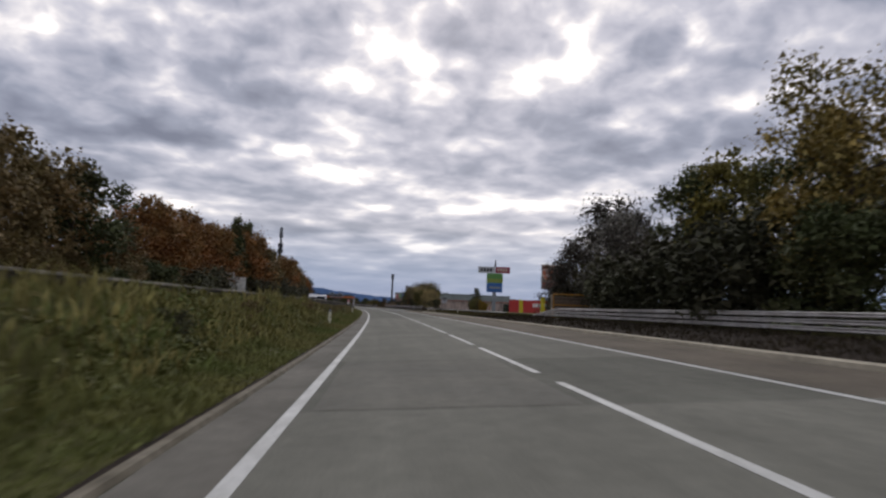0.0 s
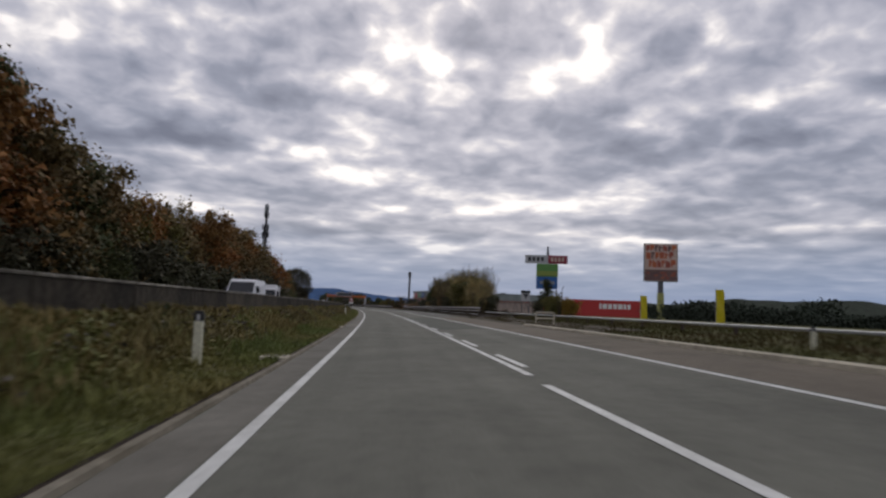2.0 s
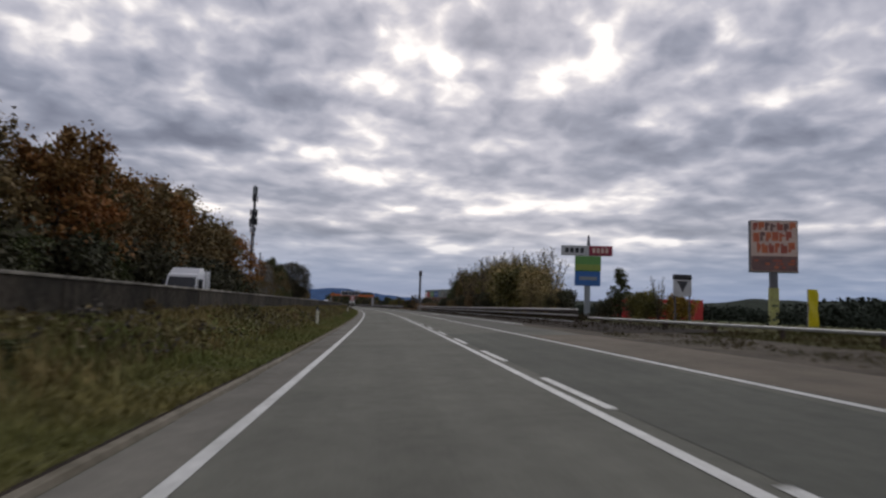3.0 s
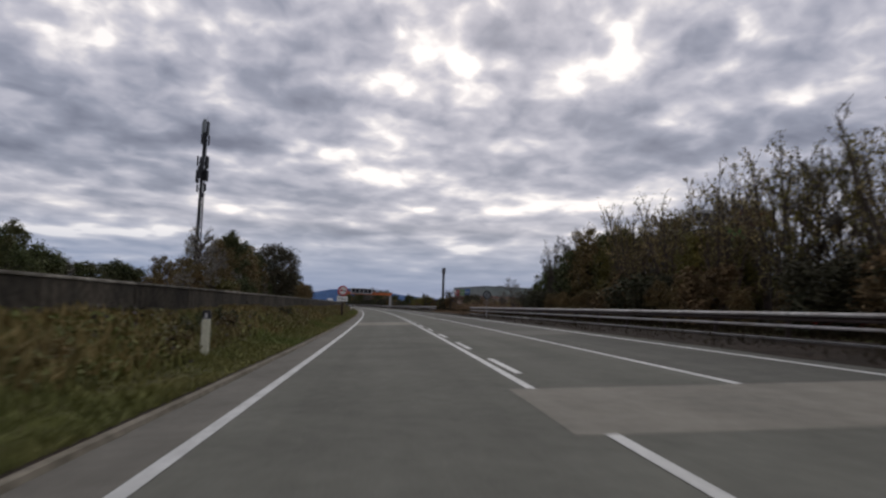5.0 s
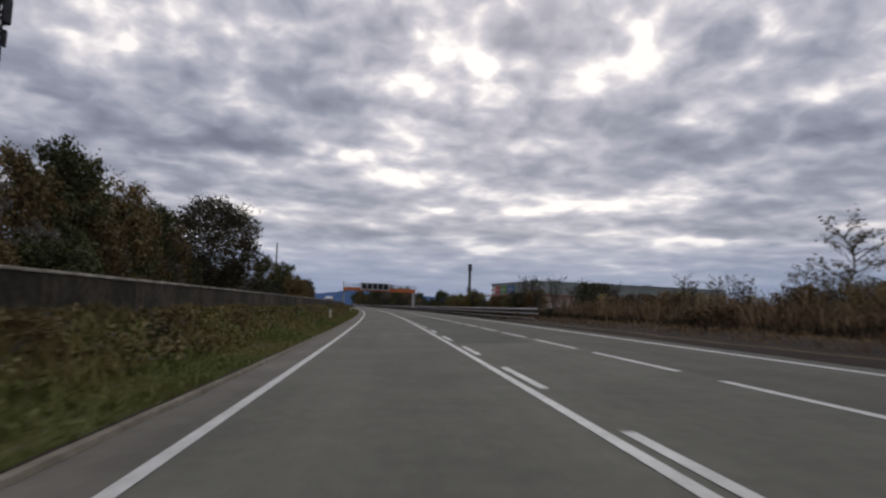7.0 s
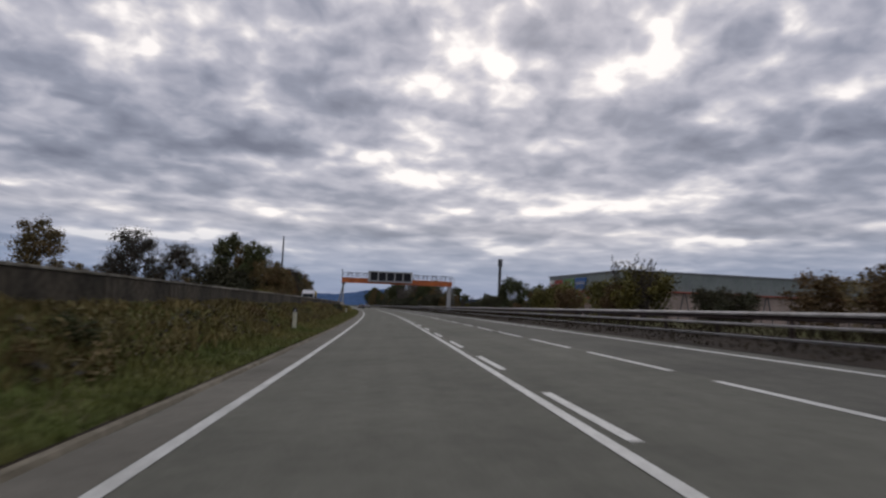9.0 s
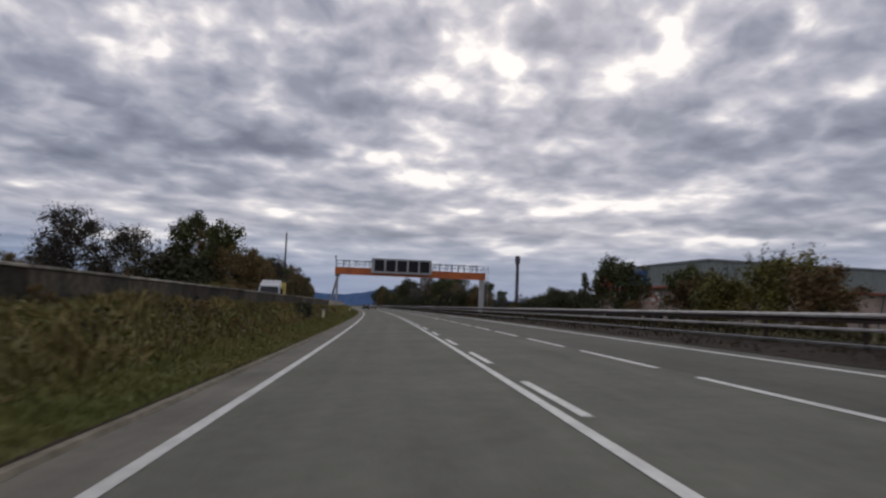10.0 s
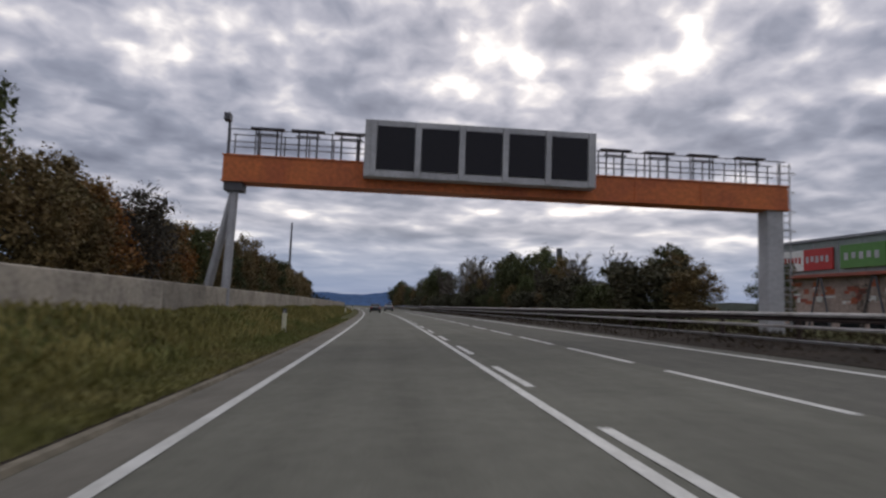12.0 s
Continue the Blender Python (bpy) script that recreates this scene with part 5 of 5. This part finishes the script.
# ---------- roadside clutter on the right ----------
def build_flag(s, d, h, label):
    g = thing("banner_flag", stand(s, d, -0.55), label, "flag", "yellow banner flags")
    part("pole", tube(B(), (0, 0, -0.3), (0, 0, h), 0.04, 0.03, 6), STEEL, g)
    bm = B()
    n = 10
    cols = []
    for i in range(n + 1):
        z = h * (0.01 + 0.97 * i / n)
        w = 0.98 * (1 if i < n - 1 else (0.97, 0.85)[i - n + 1])
        cols.append([bm.verts.new((0.05 + w * k / 3, 0.08 * math.sin(i * 0.9 + k), z)) for k in range(4)])
    for i in range(n):
        for k in range(3):
            bm.faces.new((cols[i][k], cols[i][k + 1], cols[i + 1][k + 1], cols[i + 1][k]))
    bmesh.ops.solidify(bm, geom=bm.faces[:], thickness=0.02)
    part("cloth", bm, YELLOW, g, "yellow cloth")


def build_red_board(s, d, w, turn, h):
    g = thing("banner_board", stand(s, d, -0.9, turn), "long red advertising hoarding with white print on posts", "banner")
    part("panel", box(B(), -w / 2, w / 2, 0, 0.12, 0.2, h, 0.02), RED, g)
    part("base", box(B(), -w / 2, w / 2, 0.01, 0.11, -1.0, 0.2), DARK_STEEL, g, "dark base")
    rr = random.Random(int(s))
    x = -w * 0.05
    while x < w * 0.36:
        q = rr.uniform(0.7, 1.5)
        part("print", box(B(), x, x + q, -0.04, -0.005, h * 0.5, h * 0.78), WHITE, g, "white print as a plain bar")
        x += q + 0.35
    x = -w / 2 + 0.2
    while x < w / 2:
        part("post", box(B(), x - 0.08, x + 0.08, 0.13, 0.3, -1.0, h), DARK_STEEL, g)
        x += 3.2


def build_frame(s, d, w, h, m, label, turn=0, slats=False):
    g = thing("barrier_frame", stand(s, d, 0, turn), label, "barrier", "tube frames")
    for x in (-w / 2, w / 2):
        part("upright", tube(B(), (x, 0, -0.2), (x, 0, h), 0.05, n=8), m, g)
    for z in (h, h * 0.5):
        part("bar", tube(B(), (-w / 2, 0, z), (w / 2, 0, z), 0.05, n=8), m, g)
    if slats:
        for k in range(9):
            z = 0.25 + 0.17 * k
            part("slat", box(B(), -w / 2 + 0.06, w / 2 - 0.06, 0.03, 0.06, z, z + 0.14, 0.005), SLAT, g, "brown weathered slat")
        part("side_post", box(B(), -w / 2 - 0.22, -w / 2 - 0.08, -0.05, 0.05, -0.3, h - 0.05, 0.01), KERB, g, "pale post")


# ---------- vehicles ----------
def wheel_parts(g, xs, ys, r=0.33, w=0.22):
    for x in xs:
        for y in ys:
            m = Matrix.Translation((x, y, r)) @ Matrix.Rotation(radians(90), 4, "Z")
            tyre = part("wheel", disc(B(), r, -w / 2, w / 2, 20, m), RUBBER, g, "black tyre")
            part("rim", disc(B(), r * 0.6, -w / 2 - 0.01, w / 2 + 0.01, 14, m), STEEL, tyre)


def loft(bm, profile, half, inset):
    """A body from a side profile (y, z), narrower at the top."""
    top = max(z for y, z in profile)
    low = min(z for y, z in profile)
    L, R = [], []
    for y, z in profile:
        k = half - inset * max(0.0, (z - low) / (top - low) - 0.45) / 0.55
        L.append(bm.verts.new((-k, y, z)))
        R.append(bm.verts.new((k, y, z)))
    n = len(profile)
    bm.faces.new(L)
    bm.faces.new(R[::-1])
    for i in range(n):
        j = (i + 1) % n
        bm.faces.new((L[j], L[i], R[i], R[j]))
    return bm


def build_car(m, paint, label, group):
    g = thing("car", m, label, "car", group)
    part("body", loft(B(), [(-2.1, 0.3), (-2.15, 0.75), (-2.0, 0.95), (-1.45, 1.05), (-0.85, 1.42), (0.5, 1.45), (1.2, 1.0), (2.0, 0.85), (2.15, 0.6), (2.1, 0.3)], 0.88, 0.2), paint, g)
    part("rear_window", loft(B(), [(-1.50, 1.06), (-0.92, 1.40), (-0.87, 1.43), (-1.46, 1.09)], 0.66, 0.04), GLASS, g, "dark rear window")
    for x in (-0.7, 0.7):
        part("tail_light", box(B(), x - 0.14, x + 0.14, -2.17, -2.05, 0.72, 0.88, 0.02), LIGHT_RED, g, "red tail light")
    part("bumper", box(B(), -0.8, 0.8, -2.2, -2.05, 0.35, 0.55, 0.03), BLACK, g)
    wheel_parts(g, (-0.78, 0.78), (-1.35, 1.3))


def build_van(m, label, length=5.4, h=2.35):
    g = thing("van", m, label, "van")
    a = length / 2
    part("body", loft(B(), [(-a, 0.35), (-a - 0.02, 0.9), (-a + 0.1, 1.05), (-a + 0.9, 1.25), (-a + 1.6, h - 0.12), (-a + 2.0, h), (a - 0.1, h), (a, h - 0.2), (a, 0.35)], 0.96, 0.14), WHITE_PAINT, g, "white body")
    part("windscreen", loft(B(), [(-a + 0.86, 1.30), (-a + 1.50, h - 0.22), (-a + 1.58, h - 0.18), (-a + 0.95, 1.28)], 0.82, 0.04), GLASS, g, "dark windscreen")
    for x in (-0.955, 0.90):
        part("side_window", box(B(), x, x + 0.055, -a + 1.6, -a + 2.6, 1.35, h - 0.45, 0.02), GLASS, g, "dark side window")
    for x in (-0.7, 0.7):
        part("headlight", box(B(), x - 0.16, x + 0.16, -a - 0.04, -a + 0.08, 0.72, 0.90, 0.03), LENS, g, "clear headlight")
    part("bumper", box(B(), -0.9, 0.9, -a - 0.08, -a + 0.1, 0.35, 0.6, 0.04), BLACK, g)
    part("grille", box(B(), -0.5, 0.5, -a - 0.03, -a + 0.05, 0.68, 0.92, 0.02), BLACK, g, "black grille")
    for x in (-1.08, 1.08):
        part("mirror", box(B(), x - 0.10, x + 0.10, -a + 1.25, -a + 1.38, 1.30, 1.58, 0.03), BLACK, g, "black door mirror")
    for x in (-0.963, 0.955):
        part("door_seam", box(B(), x, x + 0.008, -a + 2.72, -a + 2.74, 0.5, h - 0.3), DARK_STEEL, g)
        part("side_strip", box(B(), x - 0.004, x + 0.012, -a + 1.0, a - 0.4, 0.62, 0.72), BLACK, g, "dark rubbing strip")
    wheel_parts(g, (-0.84, 0.84), (-a + 0.9, a - 1.0), 0.36)


def build_truck(m, label, cab, box_paint, size=1.0, tail=1.6):
    g = thing("truck", m @ Matrix.Scale(size, 4), label, "truck")
    part("cargo_box", box(B(), -1.2, 1.2, -1.4, tail, 1.0, 3.1, 0.05), box_paint, g)
    part("roof_fairing", loft(B(), [(-3.3, 2.8), (-2.9, 3.25), (-1.7, 3.3), (-1.65, 2.8)], 1.05, 0.1), cab, g, "white roof fairing")
    part("chassis", box(B(), -0.5, 0.5, -3.6, tail - 0.1, 0.5, 1.0), DARK_STEEL, g)
    part("cab", loft(B(), [(-3.9, 0.5), (-3.95, 1.6), (-3.7, 2.7), (-3.3, 2.85), (-1.7, 2.85), (-1.6, 0.5)], 1.15, 0.12), cab, g)
    part("windscreen", loft(B(), [(-3.965, 1.65), (-3.74, 2.55), (-3.66, 2.55), (-3.88, 1.65)], 1.0, 0.05), GLASS, g, "dark windscreen")
    for x in (-0.85, 0.85):
        part("headlight", box(B(), x - 0.18, x + 0.18, -4.0, -3.9, 0.75, 0.95, 0.03), LENS, g)
    part("bumper", box(B(), -1.12, 1.12, -4.05, -3.85, 0.42, 0.72, 0.04), DARK_STEEL, g)
    part("grille", box(B(), -0.7, 0.7, -4.0, -3.9, 1.0, 1.5, 0.03), BLACK, g, "black grille")
    for x in (-1.32, 1.32):
        part("mirror", box(B(), x - 0.11, x + 0.11, -3.75, -3.62, 1.7, 2.3, 0.03), BLACK, g, "black mirror")
    for x in (-1.16, 1.13):
        part("side_window", box(B(), x, x + 0.03, -3.5, -2.5, 1.75, 2.45, 0.01), GLASS, g, "dark side window")
    for k in range(3):
        y = -1.2 + (tail + 0.9) * k / 2
        for x in (-1.215, 1.205):
            part("box_rib", box(B(), x, x + 0.012, y, y + 0.05, 1.05, 3.25), STEEL, g)
    wheel_parts(g, (-1.0, 1.0), (-2.8, tail - 0.8), 0.48, 0.3)


# ---------- distance ----------
def hills(name, y0, x0, x1, rise, top, seed, mat, label, wave=0.0016, bumps=0.012, crest=None):
    verts, faces, n = [], [], 200
    for i in range(n + 1):
        x = x0 + (x1 - x0) * i / n
        h = top * (0.55 + 0.45 * noise.noise((x * wave, seed, 0))) + 0.10 * top * noise.noise((x * bumps, seed, 4))
        if crest:
            h += crest[1] * math.exp(-((x - crest[0]) / crest[2]) ** 2)
        for f in (0, 0.45, 1.0):
            verts.append((x, y0 + f * rise, -2 + max(2, h) * f))
    for i in range(n):
        for k in range(2):
            a = i * 3 + k
            faces.append((a, a + 3, a + 4, a + 1))
    tagged(raw(name, verts, faces, mat), label, "backdrop", kind="structure")


def far_woods(name, path, h, seed, label, mat, leaf=1.3, thick=5):
    """A far belt of trees as one mass of clumps along a line of points."""
    rr = random.Random(seed)
    vs, fs = [], []
    for (x0, y0), (x1, y1) in zip(path, path[1:]):
        length = math.hypot(x1 - x0, y1 - y0)
        for i in range(int(length * thick)):
            f = rr.random()
            x, y = x0 + (x1 - x0) * f + rr.uniform(-3, 3), y0 + (y1 - y0) * f + rr.uniform(-4, 4)
            top = h * (0.7 + 0.5 * noise.noise((x * 0.05, y * 0.05, seed)) + 0.25 * noise.noise((x * 0.3, y * 0.3, seed)))
            p = Vector((x, y, rr.random() ** 0.8 * max(0.5, top)))
            q = Euler((rr.uniform(-1.2, 1.2), rr.uniform(-1.2, 1.2), rr.uniform(0, 6.3))).to_matrix()
            l = leaf * rr.uniform(0.6, 1.4)
            n = len(vs)
            for a, b in ((-.5, -.1), (0, -.45), (.55, .05), (.05, .5)):
                vs.append(tuple(p + q @ Vector((a * l, b * l, 0))))
            fs.append((n, n + 1, n + 2, n + 3))
    tagged(raw(name, vs, fs, mat), label, "woods", kind="stuff")


build_barrier()
build_delineators()
build_round_sign()
build_grey_sign()
build_back_board()
build_billboard()
build_pylon_sign()
build_mast(-48.6, 290.3, -0.3, 35.0)
build_gantry()
build_hall()
for s, d, h in ((157.8, 39.8, 3.7), (136.3, 38.7, 4.0), (118.0, 44.6, 3.4)):
    build_flag(s, d, h, "yellow feather flag beside the side road")
build_red_board(269.8, 82.3, 24.0, -28, 5.8)
logo = thing("give_way_sign", stand(136.8, 17.2, 0.0) @ Matrix.Scale(0.5, 4), "pale square sign with dark top band and triangle on two poles", "traffic sign")
part("panel", box(B(), -1.0, 1.0, 0.0, 0.2, 3.0, 5.2, 0.03), PALE_GREY, logo)
part("top_band", box(B(), -1.02, 1.02, -0.03, 0.22, 4.75, 5.3, 0.03), BLACK, logo, "dark top band")
tri = B()
tri.faces.new([tri.verts.new(v) for v in ((-0.6, -0.02, 4.6), (0.6, -0.02, 4.6), (0.0, -0.02, 3.4))])
bmesh.ops.solidify(tri, geom=tri.faces[:], thickness=0.015)
part("symbol", tri, DARK_STEEL, logo, "dark triangle")
for x in (-0.8, 0.8):
    part("pole", tube(B(), (x, 0.1, -1.5), (x, 0.1, 5.1), 0.09), DARK_STEEL, logo)
build_frame(56.0, 18.7, 4.2, 1.95, material("orange_tube", (0.62, 0.27, 0.03), 0.5, vary=0.1), "orange tube frame with brown slats behind the guard rail", slats=True)
build_frame(168, 33, 3.0, 1.0, ORANGE, "orange tube frame beside the bushes of the side road")
build_frame(181, 34, 3.4, 1.0, RED, "red tube frame beside the bushes of the side road")
build_frame(105.5, 10.6, 1.05, 0.68, KERB, "pale yellowish tube frame at the side road")
for s, d, h, key in ((172, 31.2, 3.0, "bush"), (170, 31.6, 4.8, "slim2"), (166.5, 32.2, 2.6, "yellow"), (176, 32.5, 3.0, "bush"), (169, 33, 2.6, "green2"), (180, 34.0, 2.6, "bush2"), (190.2, 35.8, 7.2, "conifer"), (195, 36, 2.6, "bush2"), (114.7, 46.2, 3.6, "yellow"), (112.4, 46.6, 2.4, "yellow")):
    plant(key, s, d, -0.3, h, "bushes along the side road", 1.6 if key == "conifer" else 1.0)
build_van(stand(115.8, -8.2, 0.9, 0), "white delivery van on the opposite carriageway", 5.6, 2.2)
build_truck(stand(151.3, -11.7, 0.9, 0), "white truck on the opposite carriageway", WHITE_PAINT, WHITE_PAINT, 0.9, -0.6)
build_truck(stand(404.5, -8.0, 0.9, 0), "small truck with white cab and yellow cargo box, beyond the barrier", WHITE_PAINT, TRUCK_YELLOW, 0.8, 0.6)
build_car(stand(419, -8.4, 0.9, 180), WHITE_PAINT, "white car on the opposite carriageway beyond the barrier", "oncoming cars")
build_car(stand(520, 1.8, 0.0), DARK_PAINT, "dark car driving ahead in the same lane", "cars ahead")
build_car(stand(545, 5.2, 0.0), CLADDING, "grey car driving ahead in the next lane", "cars ahead")

tower = thing("lattice_tower", pose(6.2, 829.7, -1, 0, 0, 10), "far dark pylon tower beside the motorway", "tower")
part("shaft", tube(B(), (0, 0, 0), (0, 0, 44), 1.4, 1.2, 10), DARK_STEEL, tower)
part("platform", box(B(), -1.6, 1.6, -1.6, 1.6, 38, 44, 0.2), DARK_STEEL, tower)
pole = thing("far_mast", pose(-183.6, 856.6, -1), "far slim mast behind the tree row", "mast")
part("shaft", tube(B(), (0, 0, 0), (0, 0, 60), 1.2, 0.6, 8), DARK_STEEL, pole)

tagged(sheet("field_right", GREY_GREEN, 60, 320, 26, 220, -0.6, "dull green meadow beyond the side road", "ground", 2.0, 8.0), category="field")
far_woods("far_trees", [(120, 240), (170, 330), (120, 520), (90, 760)], 9, 3, "dark belt of far trees behind the car park", WOODS, 1.6)
far_woods("far_trees", [(78, 160), (84, 215), (94, 280), (105, 360)], 3.4, 5, "low dark hedge beyond the meadow", WOODS, 0.6, 60)
far_woods("far_trees", [(47, 184), (58, 150), (76, 118)], 3.9, 14, "dark clipped hedge along the side road", WOODS, 0.45, 90)
far_woods("far_trees", [(-60, 760), (20, 900), (200, 1000)], 10, 8, "far woods around the motorway", WOODS, 2.0)
far_woods("far_trees", [(-420, 620), (-260, 800), (-190, 1000)], 13, 9, "far woods beyond the opposite carriageway", WOODS, 2.2)
far_woods("far_trees", [(98, 500), (78, 400), (72, 320), (88, 250)], 5.6, 11, "dark hedge and bushes behind the stubble field", WOODS, 0.7, 40)
# far hills get their haze from the blue colour alone
hills("backdrop_hills", 3200, -3200, 3200, 300, 95, 2.0, HAZED_HILL, "far hills with the haze put into their blue colour", crest=(-420, 30, 220))
hills("backdrop_ridge", 1500, 150, 1900, 200, 62, 6.0, WOODS, "dark wooded ridge on the horizon", 0.003, crest=(1150, 30, 260))


# ---------- grass ----------
def build_grass(name, s0, s1, count, dmin, dmax, height, seed, mat, label, dense):
    rr = np.random.RandomState(seed)
    s = rr.uniform(s0, s1, count)
    d = dmin + (dmax - dmin) * rr.random_sample(count) ** dense
    verts, faces = [], []
    lean = rr.normal(0, 0.35, (count, 2))
    hh = height * rr.uniform(0.45, 1.3, count)
    ww = rr.uniform(0.012, 0.03, count) * (1 + height)
    an = rr.uniform(0, math.pi, count)
    for i in range(count):
        clump = 0.55 + 0.9 * max(0.0, noise.noise((s[i] * 0.35, d[i] * 0.9, seed)) + 0.35)
        h = hh[i] * clump
        if d[i] < -3.0:
            h *= max(0.4, 1.0 - 0.65 * (-3.0 - d[i])) if s[i] > 42 else 1.0
        wob = rough(s[i], d[i])
        p = at(s[i], d[i], bank(d[i], s[i]) + wob - 0.03)
        c, q = math.cos(an[i]) * ww[i], math.sin(an[i]) * ww[i]
        k = len(verts)
        mx, my = p.x + lean[i, 0] * h * 0.35, p.y + lean[i, 1] * h * 0.35
        verts += [(p.x - c, p.y - q, p.z), (p.x + c, p.y + q, p.z), (mx + c * 0.7, my + q * 0.7, p.z + h * 0.6), (mx - c * 0.7, my - q * 0.7, p.z + h * 0.6),
                  (p.x + lean[i, 0] * h, p.y + lean[i, 1] * h, p.z + h)]
        faces += [(k, k + 1, k + 2, k + 3), (k + 3, k + 2, k + 4)]
    tagged(raw(name, verts, faces, mat), label, "grass", kind="stuff")


def build_broad_weeds(name, count, s0, s1, dmin, dmax, size, seed, mat, label):
    """Low leafy clumps on the bank, as one mass of leaves."""
    rr = random.Random(seed)
    vs, fs = [], []
    for i in range(count):
        s, d = rr.uniform(s0, s1), rr.uniform(dmin, dmax)
        if noise.noise((s * 0.16, d * 0.6, seed)) < -0.05:
            continue
        c = at(s, d, bank(d, s))
        r = size * rr.uniform(0.5, 1.5)
        for k in range(22):
            p = c + Vector((rr.gauss(0, 0.5) * r, rr.gauss(0, 0.5) * r, abs(rr.gauss(0.4, 0.35)) * r * (0.45 if d < -3.3 and s > 42 else 1.0)))
            q = Euler((rr.uniform(-1.0, 1.0), rr.uniform(-1.0, 1.0), rr.uniform(0, 6.3))).to_matrix()
            l = rr.uniform(0.05, 0.12)
            n = len(vs)
            for a, b in ((-.6, 0), (0, -.35), (.7, 0), (0, .35)):
                vs.append(tuple(p + q @ Vector((a * l, b * l, 0))))
            fs.append((n, n + 1, n + 2, n + 3))
    tagged(raw(name, vs, fs, mat), label, "weeds", kind="stuff")


def drain(s, d0, d1):
    g = thing("drain_slab", stand(s, 0, 0), "pale concrete drain slab in the grass verge", "drain", "drain slabs")
    part("slab", box(B(), d0, d1, -0.35, 0.35, -0.05, 0.06, 0.02), KERB, g)
    part("channel", box(B(), d0 + 0.05, d1 - 0.05, -0.10, 0.10, 0.061, 0.066), DARK_SOIL_SHADE, g, "dark channel")


for s in (84.0, 104.6):
    drain(s, -1.35, -0.78)
for s, d, k in ((384.5, -3.2, 1.0), (383.2, -2.9, 0.8), (12.5, -3.2, 0.7), (205.0, -3.3, 0.7)):
    plant("bush2", s, d, 0.4, k, "small dark bushes on the grass bank")
s = 2.0
while s < 408:
    for k in range(rng.choice([1, 2, 3])):
        d = rng.uniform(-3.9, -2.6)
        plant(rng.choice(["tuft", "tuft2", "tuft"]), s + rng.uniform(0, 2.5), d, bank(d, s) - 0.05, rng.uniform(0.30, 0.62) * (0.6 if d < -3.3 else 1.0), "low shrubs on the grass bank", rng.uniform(1.0, 1.5))
    s += rng.uniform(3, 9)
build_broad_weeds("bank_plants", 900, -4, 68, -4.0, -2.15, 0.30, 21, LEAFY, "leafy green weeds on the bank")
build_broad_weeds("bank_plants", 3800, 68, 408, -4.0, -2.15, 0.30, 23, BROAD_LEAF, "leafy green and brown weeds on the bank")
build_broad_weeds("bank_plants_dark", 1000, 40, 408, -4.0, -2.3, 0.38, 22, LEAF_SMOKE, "dark brown leafy weeds on the upper bank")
build_grass("verge_grass", -6, 470, 240000, -2.5, -0.93, 0.125, 1, GRASS, "short green grass along the asphalt edge", 0.75)
build_grass("bank_grass", -6, 520, 120000, -4.05, -1.95, 0.28, 2, GRASS, "long green and yellow grass on the bank", 1.0)
build_grass("bank_weeds", -6, 70, 5500, -4.05, -2.2, 0.42, 9, PALE_WEEDS, "dry yellowish weeds on the upper bank", 1.0)
build_grass("bank_weeds", 64, 412, 44000, -4.05, -2.2, 0.42, 3, WEEDS, "dry brown weeds on the upper bank", 1.0)
build_grass("bank_straw", 402, 520, 26000, -4.05, -2.0, 0.34, 10, PALE_WEEDS, "pale straw-coloured grass below the barrier", 1.0)
build_grass("meadow_grass", 60, 128, 26000, 9.4, 18.0, 0.17, 4, MEADOW, "rough green grass on the slip lane verge", 1.0)
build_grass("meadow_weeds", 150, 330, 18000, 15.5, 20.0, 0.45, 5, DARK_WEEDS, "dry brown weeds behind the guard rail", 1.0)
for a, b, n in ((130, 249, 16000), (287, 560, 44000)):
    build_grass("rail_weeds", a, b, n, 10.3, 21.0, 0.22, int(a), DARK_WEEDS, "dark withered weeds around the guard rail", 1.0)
build_grass("field_stubble", 247, 298, 9000, 12.0, 24.0, 0.28, 12, STUBBLE, "dry brown stubble and stalks beside the slip opening", 1.0)
build_grass("field_reeds", 262, 299, 12000, 17.5, 27.0, 1.25, 13, STUBBLE, "tall straw-coloured reeds in the open field", 1.0)
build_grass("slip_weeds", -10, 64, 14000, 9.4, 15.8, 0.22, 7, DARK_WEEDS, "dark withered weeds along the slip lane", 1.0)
build_grass("barrier_weeds", 40, 412, 24000, -4.02, -3.5, 0.48, 8, WEEDS, "tall dry weeds in front of the concrete barrier", 1.0)
